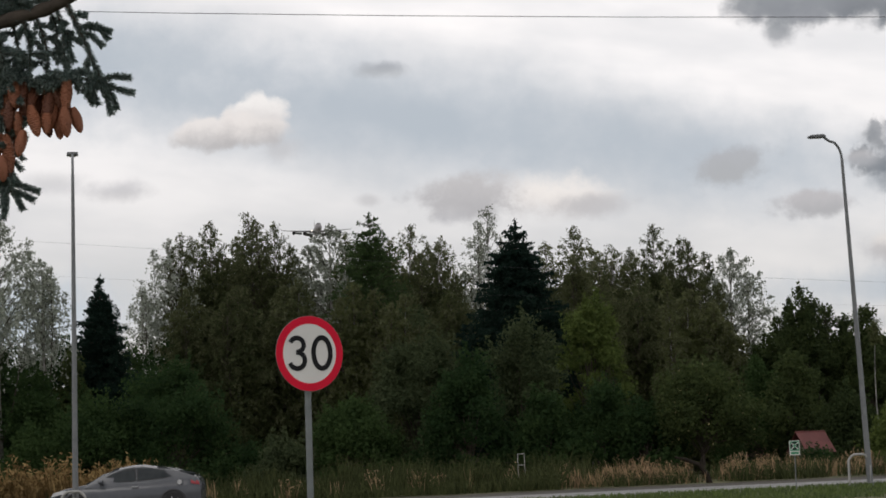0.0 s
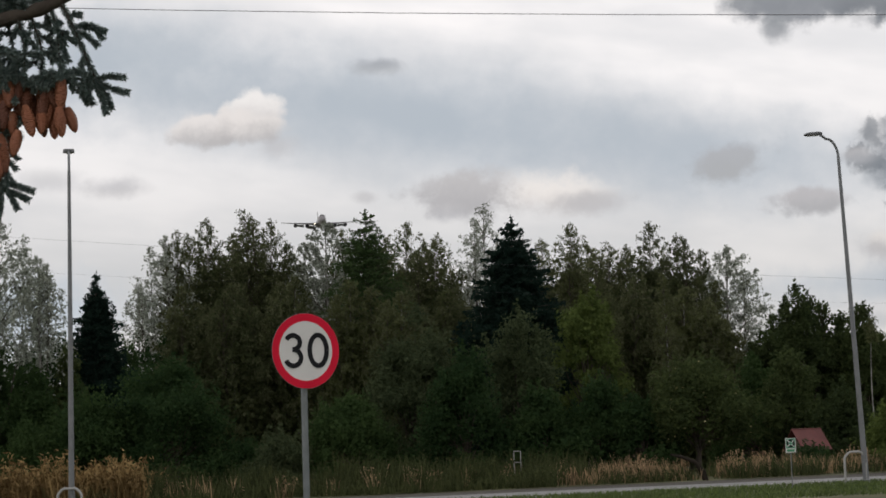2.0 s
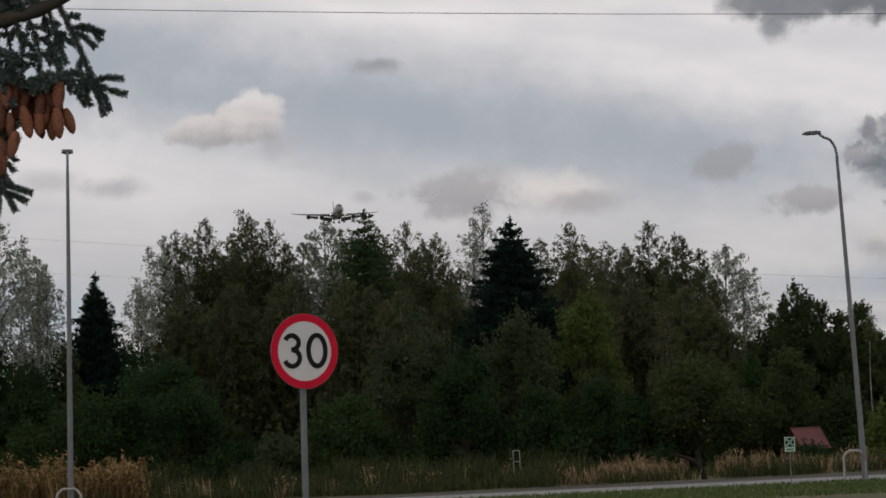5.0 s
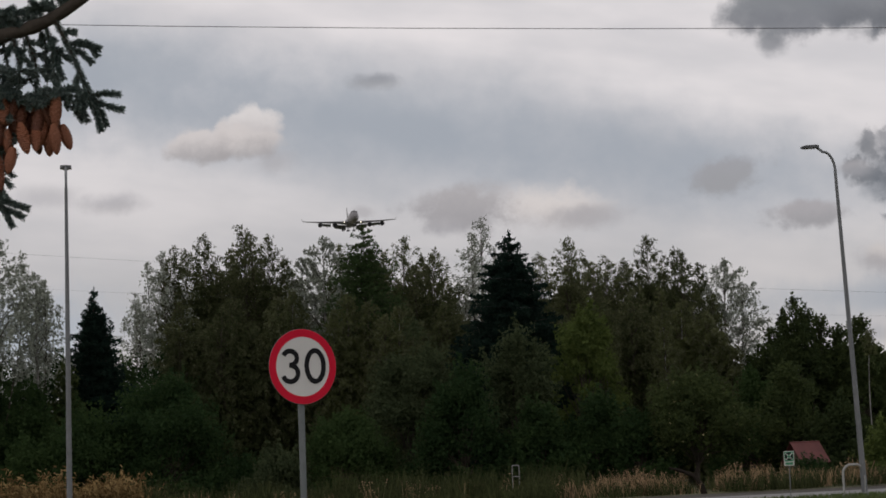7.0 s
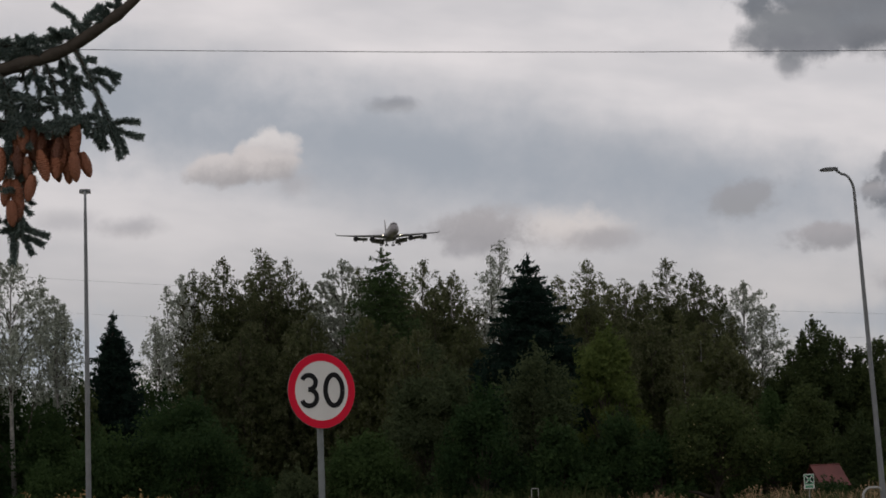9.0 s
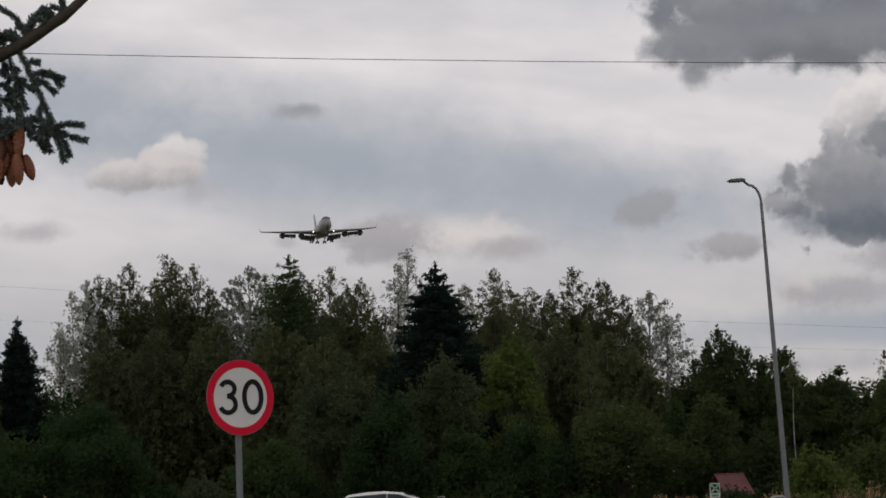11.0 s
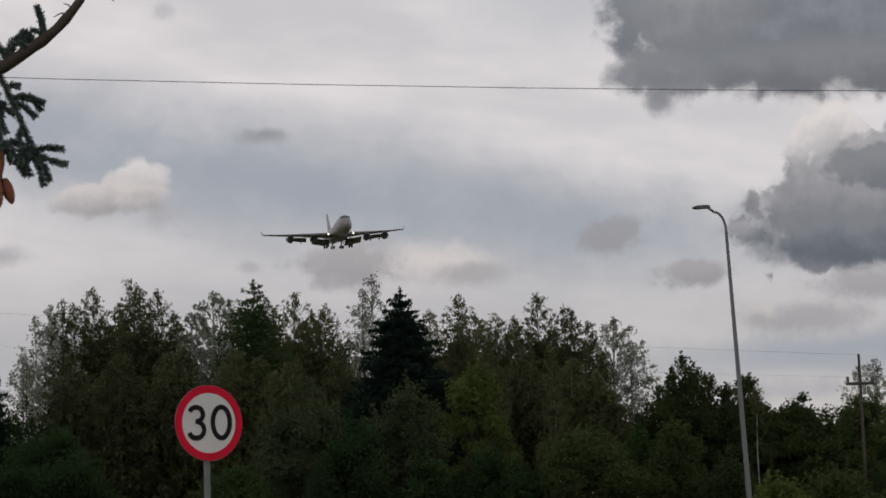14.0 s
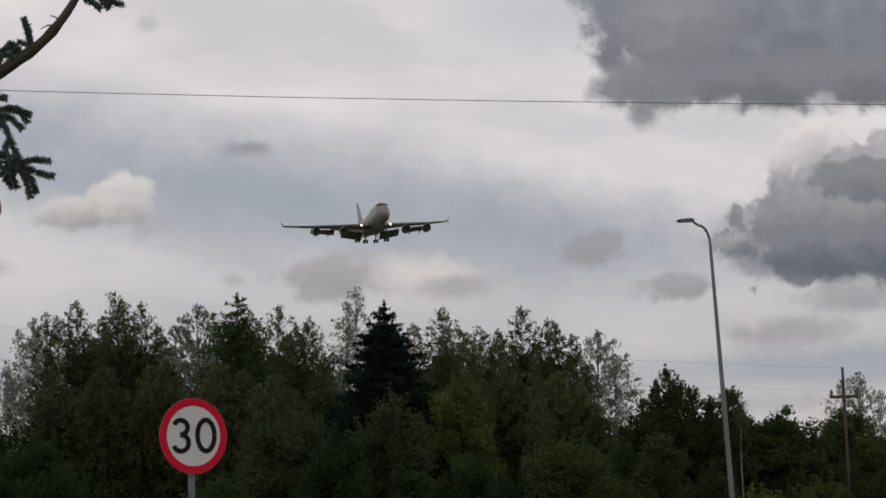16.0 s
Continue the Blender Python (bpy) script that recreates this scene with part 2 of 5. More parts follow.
M_LARCH = mat("light_spruce_needles", (0.0358, 0.0650, 0.0274), (0.0689, 0.1072, 0.0411), **LEAF)
# darker than M_BARK, for the leaning trunk and its stub
M_DARKWOOD = mat("dark_bark", (0.014, 0.011, 0.009), (0.032, 0.026, 0.02), rough=0.9, scale=14, bump=0.5, spec=0.1)
M_NEEDLE = mat("blue_spruce_needles", (0.074, 0.110, 0.098), (0.215, 0.268, 0.248), rough=0.5, scale=6, island=0.6, leafy=0.25, spec=0.3)
M_BARK = mat("bark", (0.0315, 0.0245, 0.0185), (0.0840, 0.0680, 0.0528), rough=0.9, scale=14, bump=0.6)
M_BIRCHBARK = mat("birch_bark", (0.0700, 0.0665, 0.0595), (0.3850, 0.3710, 0.3430), rough=0.8, scale=5, bump=0.3)
M_CONE = mat("spruce_cone_scales", (0.120, 0.042, 0.022), (0.265, 0.098, 0.050), rough=0.6, scale=40, bump=0.4, obj=1.1)
M_REED = mat("golden_reed", (0.1368, 0.0875, 0.0360), (0.3456, 0.2415, 0.1080), rough=0.8, scale=0.6, island=0.8, leafy=0.3, spec=0.1)
M_DRY = mat("dry_grass", (0.165, 0.110, 0.060), (0.430, 0.300, 0.170), rough=0.85, scale=0.6, island=0.7, leafy=0.2)
M_WEED = mat("mixed_weeds", (0.034, 0.044, 0.017), (0.080, 0.091, 0.036), rough=0.85, scale=0.5, island=0.8, leafy=0.25, spec=0.1)
M_GRASS = mat("grass_blades", (0.0450, 0.0728, 0.0168), (0.1063, 0.1495, 0.0360), rough=0.7, scale=0.5, island=0.7, leafy=0.25)
M_GROUND = mat("meadow_ground", (0.055, 0.062, 0.026), (0.12, 0.115, 0.05), rough=0.95, scale=0.8, bump=0.6, bump_scale=8)
M_ROAD = mat("worn_asphalt", (0.1700, 0.1700, 0.1683), (0.2465, 0.2448, 0.2380), rough=0.85, scale=1.6, bump=0.4, bump_scale=90)
M_VERGE = mat("gravel_shoulder", (0.036, 0.033, 0.028), (0.074, 0.066, 0.052), rough=0.95, scale=2.2, bump=0.7, bump_scale=40)
M_KERB = mat("kerb_concrete", (0.26, 0.26, 0.25), (0.40, 0.395, 0.38), rough=0.9, scale=5, bump=0.3)
M_STEEL = mat("galvanised_steel", (0.1423, 0.1502, 0.1555), (0.2003, 0.2082, 0.2134), rough=0.5, metal=0.55, scale=6)
M_LAMPHEAD = mat("lamp_head_enamel", (0.075, 0.08, 0.085), (0.13, 0.135, 0.14), rough=0.5, scale=8)
M_POST = mat("sign_post_steel", (0.1380, 0.1560, 0.1590), (0.1980, 0.2160, 0.2220), rough=0.5, metal=0.4, scale=9)
M_RED = mat("red_sign_foil", (0.56, 0.006, 0.030), (0.66, 0.010, 0.040), rough=0.5, scale=5, spec=0.15)
M_WHITE = mat("white_sign_foil", (0.60, 0.59, 0.575), (0.70, 0.69, 0.67), rough=0.45, scale=5)
M_BLACK = mat("black_sign_foil", (0.010, 0.010, 0.012), (0.020, 0.020, 0.022), rough=0.6, scale=5, spec=0.1)
M_GREEN = mat("green_sign_foil", (0.05, 0.22, 0.12), (0.08, 0.28, 0.16), rough=0.45, scale=5)
M_WIRE = mat("cable", (0.0350, 0.0350, 0.0367), (0.0560, 0.0560, 0.0577), rough=0.6, scale=3)
M_WOOD = mat("weathered_pole_wood", (0.0420, 0.0372, 0.0312), (0.0900, 0.0810, 0.0690), rough=0.9, scale=6, bump=0.4)
M_ROOF = mat("red_roof_sheet", (0.0832, 0.0229, 0.0206), (0.1408, 0.0398, 0.0344), rough=0.6, scale=3, bump=0.2)
M_HUT = mat("hut_boards", (0.10, 0.085, 0.066), (0.2, 0.17, 0.13), rough=0.9, scale=4, bump=0.4)
M_SKIN = mat("airliner_white_paint", (0.1972, 0.1881, 0.1914), (0.2436, 0.2337, 0.2378), rough=0.4, scale=0.5)
M_WING = mat("airliner_grey_paint", (0.1000, 0.1025, 0.1075), (0.1400, 0.1425, 0.1475), rough=0.45, scale=0.4)
M_NACELLE = mat("nacelle_paint", (0.0900, 0.0930, 0.0990), (0.1320, 0.1350, 0.1410), rough=0.45, scale=0.6)
M_TYRE = mat("tyre_rubber", (0.014, 0.014, 0.015), (0.035, 0.035, 0.036), rough=0.85, scale=9)
M_RIM = mat("alloy_rim", (0.45, 0.45, 0.46), (0.6, 0.6, 0.61), rough=0.35, metal=0.8, scale=6)
M_INTAKE = mat("dark_intake", (0.012, 0.012, 0.014), (0.04, 0.04, 0.045), rough=0.6, scale=3)
M_GLASS = mat("tinted_glass", (0.02, 0.024, 0.026), (0.05, 0.056, 0.058), rough=0.08, scale=2, spec=0.22)
M_CARGREY = mat("grey_metallic_paint", (0.072, 0.076, 0.084), (0.098, 0.102, 0.110), rough=0.22, metal=0.3, scale=3, spec=0.4)
M_CARWHITE = mat("white_car_paint", (0.54, 0.54, 0.535), (0.62, 0.62, 0.615), rough=0.3, scale=3, spec=0.6)
M_TRIM = mat("black_plastic_trim", (0.018, 0.018, 0.019), (0.04, 0.04, 0.042), rough=0.6, scale=8)
M_TAIL = mat("red_lamp_lens", (0.26, 0.02, 0.03), (0.36, 0.04, 0.05), rough=0.2, scale=5)
M_LENS = mat("clear_lamp_lens", (0.5, 0.5, 0.5), (0.62, 0.62, 0.62), rough=0.12, scale=5)
M_LIGHT = glow("landing_light_glow", (1.0, 0.90, 0.70), 5.0)

# ---- mesh helpers ----
V3 = Vector


class Shape:
    """Collects vertices and faces of one mesh."""

    def __init__(self):
        self.v, self.f = [], []

    def add(self, verts, faces):
        n = len(self.v)
        self.v += [tuple(p) for p in verts]
        self.f += [tuple(i + n for i in f) for f in faces]
        return self

    def rings(self, rings, cap=True):
        n = len(rings[0])
        verts = [p for r in rings for p in r]
        faces = [(k * n + i, k * n + (i + 1) % n, (k + 1) * n + (i + 1) % n, (k + 1) * n + i) for k in range(len(rings) - 1) for i in range(n)]
        if cap:
            faces += [tuple(reversed(range(n))), tuple(range((len(rings) - 1) * n, len(rings) * n))]
        return self.add(verts, faces)

    def tube(self, pts, radii, sides=8, cap=True):
        pts = [V3(p) for p in pts]
        if not hasattr(radii, "__len__"):
            radii = [radii] * len(pts)
        rings = []
        side = None
        for i, p in enumerate(pts):
            d = (pts[min(i + 1, len(pts) - 1)] - pts[max(i - 1, 0)]).normalized()
            side = d.orthogonal().normalized() if side is None else (side - d * side.dot(d)).normalized()
            up = d.cross(side)
            rings.append([p + (side * math.cos(a) + up * math.sin(a)) * radii[i] for a in (2 * math.pi * k / sides for k in range(sides))])
        return self.rings(rings, cap)

    def box(self, lo, hi, bevel=0.0):
        x0, y0, z0 = lo
        x1, y1, z1 = hi
        b = bevel
        if not b:
            v = [(x, y, z) for z in (z0, z1) for x, y in ((x0, y0), (x1, y0), (x1, y1), (x0, y1))]
            return self.add(v, [(3, 2, 1, 0), (4, 5, 6, 7), (0, 1, 5, 4), (1, 2, 6, 5), (2, 3, 7, 6), (3, 0, 4, 7)])

        def ring(z, k):
            return [(x0 + k + b, y0 + k, z), (x1 - k - b, y0 + k, z), (x1 - k, y0 + k + b, z), (x1 - k, y1 - k - b, z),
                    (x1 - k - b, y1 - k, z), (x0 + k + b, y1 - k, z), (x0 + k, y1 - k - b, z), (x0 + k, y0 + k + b, z)]
        return self.rings([ring(z0, b), ring(z0 + b, 0), ring(z1 - b, 0), ring(z1, b)])

    def prism(self, outline, y0, y1):
        """An outline in x, z, from y0 to y1."""
        n = len(outline)
        v = [(x, y0, z) for x, z in outline] + [(x, y1, z) for x, z in outline]
        return self.add(v, [tuple(range(n)), tuple(reversed(range(n, 2 * n)))] + [(i, n + i, n + (i + 1) % n, (i + 1) % n) for i in range(n)])


def part(name, sh, material, parent=None, label="", smooth=True, kind=""):
    me = bpy.data.meshes.new(name)
    me.from_pydata(sh.v, [], sh.f)
    me.validate()
    bm = bmesh.new()
    bm.from_mesh(me)
    bmesh.ops.recalc_face_normals(bm, faces=bm.faces)
    bm.to_mesh(me)
    bm.free()
    if smooth:
        me.shade_smooth()
        me.set_sharp_from_angle(angle=radians(38))
    me.materials.append(material)
    ob = new(name, me)
    ob.parent = parent
    return tagged(ob, label, kind=kind)


def thing(name, m, label, category, group="", kind=""):
    ob = new(name)
    ob.matrix_world = m
    return tagged(ob, label, category, group, kind)


def soup(name, quads, material, parent=None, kind="", label=""):
    """Many loose small faces (n, k, 3) as one mesh."""
    n, k = quads.shape[:2]
    me = bpy.data.meshes.new(name)
    me.vertices.add(n * k)
    me.vertices.foreach_set("co", quads.astype(np.float32).ravel())
    me.loops.add(n * k)
    me.loops.foreach_set("vertex_index", np.arange(n * k, dtype=np.int32))
    me.polygons.add(n)
    me.polygons.foreach_set("loop_start", np.arange(0, n * k, k, dtype=np.int32))
    me.polygons.foreach_set("loop_total", np.full(n, k, dtype=np.int32))
    me.update(calc_edges=True)
    me.materials.append(material)
    ob = new(name, me)
    ob.parent = parent
    return tagged(ob, label, kind=kind)


def unit(a):
    return a / np.maximum(np.linalg.norm(a, axis=-1, keepdims=True), 1e-9)


def leaf_quads(rng, c, size, slim=0.55, hang=0.0):
    """Leaf-shaped lozenges round the points c, turned at random; hang: how far they point down."""
    n = len(c)
    a = unit(rng.normal(size=(n, 3)) + np.array([0, 0, -hang]))
    b = unit(np.cross(a, rng.normal(size=(n, 3))))
    s = size * rng.uniform(0.6, 1.35, (n, 1))
    return np.stack([c - a * s * 1.15, c + a * s * 0.75 + b * s * slim * 1.1, c + a * s * 0.75 - b * s * slim * 1.1], axis=1)


def grade(x):
    """The gentle rise of the ground along the road."""
    return 0.009 * (x + 7)


# ---- trees ----
def woody(trunk_pts, trunk_r, limbs, bark, tree, limb_bark=None):
    part("trunk", Shape().tube(trunk_pts, trunk_r, 9), bark, tree)
    sh = Shape()
    for pts, r0 in limbs:
        sh.tube(pts, [r0 * (1 - 0.85 * k / (len(pts) - 1)) for k in range(len(pts))], 5)
    part("branchwork", sh, limb_bark or bark, tree, kind="stuff")


def birch(x, y, h, r, seed, leaf, n=26000, weep=0.5, low=0.12, size=0.058, label="", name="birch_tree", sparse=1.0, limbs_n=120, heart=1.0, girth=1.0, stems=3):
    """Several leaders with rising limbs, from which fine twigs hang in strings of small leaves."""
    rng = np.random.default_rng(seed)
    tree = thing(name, pose(x, y, grade(x)), label or "tall birch with loose drooping green crown at the wood's edge", "tree", "trees of the wood")
    bend = rng.normal(0, 0.12, 2)
    turn0 = rng.uniform(0, 2 * math.pi)
    leaders = [(np.zeros(3), np.zeros(3), h, r, 1.0)]
    for k in range(stems - 1):
        az = turn0 + k * 2.6 + rng.normal(0, 0.3)
        off = r * rng.uniform(0.38, 0.62)
        foot = np.array([0.0, 0.0, 0.0])
        leaders.append((foot, np.array([math.cos(az) * off, math.sin(az) * off, 0.0]), h * rng.uniform(0.86, 0.97), r * rng.uniform(0.55, 0.75), 0.55))

    def spine(ld, s):
        foot, off, top, rr, _ = ld
        return foot + off * min(1.0, s * 1.5) ** 1.3 + np.array([bend[0] * math.sin(3 * s), bend[1] * math.sin(2.3 * s), s * top * 1.01])
    limbs, strings = [], []
    for li, ld in enumerate(leaders):
        top, rr, share = ld[2], ld[3], ld[4]
        lo = low if li == 0 else max(low, 0.35)
        count = int(limbs_n * share)
        for i in range(count):
            s = lo + (0.995 - lo) * ((i + rng.uniform()) / count) ** 0.85
            q = (s - lo) / (1 - lo)
            env = rr * (min(1.0, 0.62 + 1.3 * q) * (0.72 * max(0.0, 1 - q ** 2.2) ** 0.75 + 0.28 * (1 - q) ** 0.7) * 1.1 + 0.05)
            ln = env * rng.uniform(0.45, 1.12)
            az = i * 2.399 + rng.normal(0, 0.35)
            out = np.array([math.cos(az), math.sin(az), 0.0])
            rise = rng.uniform(0.5, 1.0) + 0.9 * q
            base = spine(ld, max(0.04, s - 0.6 * ln * rise / top))
            p1 = base + out * ln * 0.5 + np.array([0, 0, ln * rise * 0.55])
            p2 = base + out * ln + np.array([0, 0, ln * rise * 0.66 + rng.normal(0, 0.08)])
            limbs.append(((base, p1, p2), 0.030 * (1.2 - s) * (1.0 if li == 0 else 0.7) + 0.005))
            strings.append((base, p1, p2, ln, q))
        if li:
            limbs.append(((spine(ld, 0.0) + np.array([0, 0, 0.25 * top]), spine(ld, 0.4), spine(ld, 0.7), spine(ld, 1.0)), 0.045 * h / 11))
        else:
            limbs.append(((spine(ld, 0.9), spine(ld, 0.96), spine(ld, 1.0)), 0.014))
    first_ = leaders[0]
    woody([spine(first_, k / 8) for k in range(8)] + [spine(first_, 0.96)], [girth * 0.12 * h / 11 * (1.02 - k / 8.3) + 0.005 for k in range(9)], limbs, M_BIRCHBARK, tree, M_BARK)
    w = np.array([t[3] + 0.12 for t in strings])
    count = rng.multinomial(n, w / w.sum())
    cs, outer = [], []
    for (b0, b1, b2, ln, q), k in zip(strings, count):
        if not k:
            continue
        m_ = max(4, int(5 + 8 * ln))
        st = rng.uniform(0.25, 1.0, m_) ** 0.75
        sb = np.where(st[:, None] < 0.5, b0 + (b1 - b0) * st[:, None] * 2, b1 + (b2 - b1) * (st[:, None] - 0.5) * 2)
        away = unit(rng.normal(0, 1, (m_, 3)) * np.array([1, 1, 0.3]) + (b2 - b1) * 0.6) * rng.uniform(0.08, 0.34, (m_, 1)) * (0.45 + 0.6 * min(1.0, ln))
        drop = rng.gamma(2.2, weep * 0.30, m_) * (1 - 0.72 * q) + 0.05
        lift = 0.16 * q * rng.uniform(0.2, 1.0, m_)
        pick = rng.integers(0, m_, k)
        u = rng.uniform(0, 1, k)
        wob = rng.normal(0, 0.10, (m_, 2))
        p = sb[pick] + away[pick] * (1 - (1 - u[:, None]) ** 2.2)
        p[:, 2] += lift[pick] * 4 * u * (1 - u) - drop[pick] * u ** 1.7
        p[:, :2] += wob[pick] * (u ** 2)[:, None] * drop[pick][:, None]
        p += np.clip(rng.normal(0, 1, (k, 3)), -1.8, 1.8) * (0.050 - 0.022 * u[:, None])
        # leaves at the twig ends, kept apart for the sky-glare colour
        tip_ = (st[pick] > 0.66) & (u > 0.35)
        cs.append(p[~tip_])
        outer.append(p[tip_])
    # a denser heart of older leaves round the stem
    m_ = n // 5
    q = rng.uniform(0, 0.86, m_)
    rad = r * 0.66 * np.minimum(1.0, 0.6 + 1.4 * q) * (1 - q ** 2) ** 0.8 * np.sqrt(rng.uniform(0, 1, m_)) * heart
    az = rng.uniform(0, 2 * np.pi, m_)
    core = np.stack([rad * np.cos(az), rad * np.sin(az), (low + (0.95 - low) * q) * h - 0.25], axis=1)
    k = int(46 * sparse)
    for ld in leaders:
        up = rng.uniform(0, 1, (k, 1))
        outer.append(spine(ld, 1.0) + np.clip(rng.normal(0, 1, (k, 3)), -1.7, 1.7) * (0.035 + 0.12 * up) * np.array([1, 1, 0.6]) - np.array([0, 0, 1.0]) * up * 0.55 + np.array([0, 0, 0.08]))
    quads = leaf_quads(rng, np.concatenate(cs), size, 0.5, 0.9)
    if heart:
        quads = np.concatenate([quads, leaf_quads(rng, core, size * 2.0, 0.55, 0.9)])
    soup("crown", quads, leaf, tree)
    soup("outer_foliage", leaf_quads(rng, np.concatenate(outer), size * 0.94, 0.5, 1.1), M_TIP if leaf is M_BIRCH else leaf, tree, label="leaves at the twig ends, paled as by sky glare")
    return tree


def broadleaf(x, y, h, r, seed, leaf, n=9000, base=0.0, size=0.10, lumps=46, label="", name="broadleaf_tree", category="tree", group="trees of the wood", puff=1.0, trunk=0.10):
    """A rounded crown made of uneven clumps on limbs; base: bare height under it."""
    rng = np.random.default_rng(seed)
    tree = thing(name, pose(x, y, grade(x)), label or "dense green broadleaf tree at the wood's edge", category, group)
    d = unit(rng.normal(size=(lumps, 3)))
    d[:, 2] = np.where(d[:, 2] < -0.6, -d[:, 2], d[:, 2])
    rad = rng.uniform(0.35, 1.0, (lumps, 1)) ** 0.6
    mid = base + (h - base) * 0.5
    half = (h - base) * 0.5
    bulge = np.array([1.0 + 0.42 * noise.noise(V3(v) * 1.6 + V3((seed * 3.1, 0, 0))) for v in d.tolist()])[:, None]
    rad = rad * bulge
    taper = 1.0 - 0.33 * np.clip(d[:, 2:3] * rad, -0.2, 1)
    ctr = np.concatenate([d[:, :2] * rad * r * 0.92 * taper, mid + d[:, 2:3] * rad * half * 0.92], axis=1)
    ctr[0] = (rng.normal(0, r * 0.12), 0, h - 0.28)
    s = puff * (0.20 + 0.18 * r * 0.5) * rng.uniform(0.6, 1.35, lumps)
    wgt = s ** 2 / (s ** 2).sum()
    pick = rng.choice(lumps, n, p=wgt)
    g = np.clip(rng.normal(0, 0.72, (n, 3)), -1.5, 1.5)
    c = ctr[pick] + g * s[pick][:, None] * np.array([1, 1, 0.85])
    # shoots that break the outline
    m = 70
    sp = rng.integers(0, lumps, m)
    away = unit(ctr[sp] - np.array([0, 0, mid - half * 0.4]) + rng.normal(0, 0.3, (m, 3)))
    k = 22
    along = rng.uniform(0.5, 1.0, (m, 1, 1)) * rng.uniform(0.6, 2.6, (m, k, 1)) * s[sp][:, None, None]
    c = np.concatenate([c, (ctr[sp][:, None] + away[:, None] * along + rng.normal(0, 0.05, (m, k, 3))).reshape(-1, 3)])
    c = c[c[:, 2] > 0.02]
    fork = np.array([0, 0, max(0.25, base + 0.25 * (h - base), 0.2 * h)])
    limbs = [((fork * rng.uniform(0.6, 1.0), fork * 0.4 + ctr[i] * 0.6 + rng.normal(0, 0.06, 3), ctr[i]), 0.03) for i in range(0, lumps, 2)]
    woody([np.zeros(3), fork * 0.5 + rng.normal(0, 0.04, 3) * np.array([1, 1, 0]), fork, fork + np.array([0, 0, 0.4 * (h - fork[2])])], [trunk, trunk * 0.85, trunk * 0.7, trunk * 0.25], limbs, M_BARK, tree)
    soup("crown", leaf_quads(rng, c, size, 0.6, 0.15), leaf, tree)
    # pale specks strewn through the crown, painted highlights of its leaves
    if name == "apple_tree":
        hang = ctr[rng.integers(0, lumps, 90)] + rng.normal(0, 0.3, (90, 3))
        soup("fruit", leaf_quads(rng, np.repeat(hang, 3, axis=0), 0.04, 0.8), M_GLINT, tree, "stuff", "small pale apple-like specks put in as leaf highlights")
    return tree


def spruce(x, y, h, r, seed, leaf, n=14000, label="", size=0.085, low=0.04, taper=0.62):
    rng = np.random.default_rng(seed)
    tree = thing("spruce_tree", pose(x, y, grade(x)), label, "tree", "trees of the wood")
    limbs, cs = [], []
    levels = int(h / 0.17)
    items = []
    for i in range(levels):
        s = low + (0.985 - low) * i / levels
        m = 9 if s < 0.9 else 5
        for j in range(m):
            ln = r * ((1 - s) ** taper) * rng.uniform(0.5, 1.15) + 0.06
            items.append((s * h + rng.normal(0, 0.19), ln, j * 2 * math.pi / m + i * 0.7 + rng.normal(0, 0.2), s))
    w = np.array([ln ** 1.15 for _, ln, _, _ in items])
    count = rng.multinomial(n, w / w.sum())
    for (z, ln, az, s), k in zip(items, count):
        out = np.array([math.cos(az), math.sin(az), 0.0])
        side = np.array([-out[1], out[0], 0.0])
        b0 = np.array([0, 0, z])
        rise = 0.55 * (s - 0.35)
        b1 = b0 + out * ln * 0.55 + np.array([0, 0, ln * (rise - 0.16)])
        b2 = b0 + out * ln + np.array([0, 0, ln * (rise - 0.13)])
        limbs.append(((b0, b1, b2), 0.022))
        u = rng.uniform(0.1, 1.0, (k, 1)) ** 0.75
        p = np.where(u < 0.55, b0 + (b1 - b0) * u / 0.55, b1 + (b2 - b1) * (u - 0.55) / 0.45)
        wide = ln * 0.36 * (1.05 - u) + 0.05
        p = p + side * rng.normal(0, 0.6, (k, 1)) * wide + rng.normal(0, 0.035, (k, 3))
        p[:, 2] -= rng.exponential(0.19, k) * (1.1 - s)
        cs.append(p)
    q = rng.uniform(low, 0.9, n // 4)
    rad, az = 0.66 * r * (1 - q) ** taper * np.sqrt(rng.uniform(0, 1, n // 4)), rng.uniform(0, 2 * np.pi, n // 4)
    cs.append(np.stack([rad * np.cos(az), rad * np.sin(az), q * h], axis=1))
    c = np.concatenate(cs + [np.array([0, 0, h]) + rng.normal(0, 1, (60, 3)) * np.array([0.04, 0.04, 0.16]) - np.array([0, 0, 0.12])])
    woody([(0, 0, 0), (0.02, 0, h * 0.5), (0, 0, h * 0.99)], [0.15, 0.085, 0.008], limbs, M_BARK, tree)
    soup("crown", leaf_quads(rng, c, size, 0.38, 0.3), leaf, tree)
    return tree


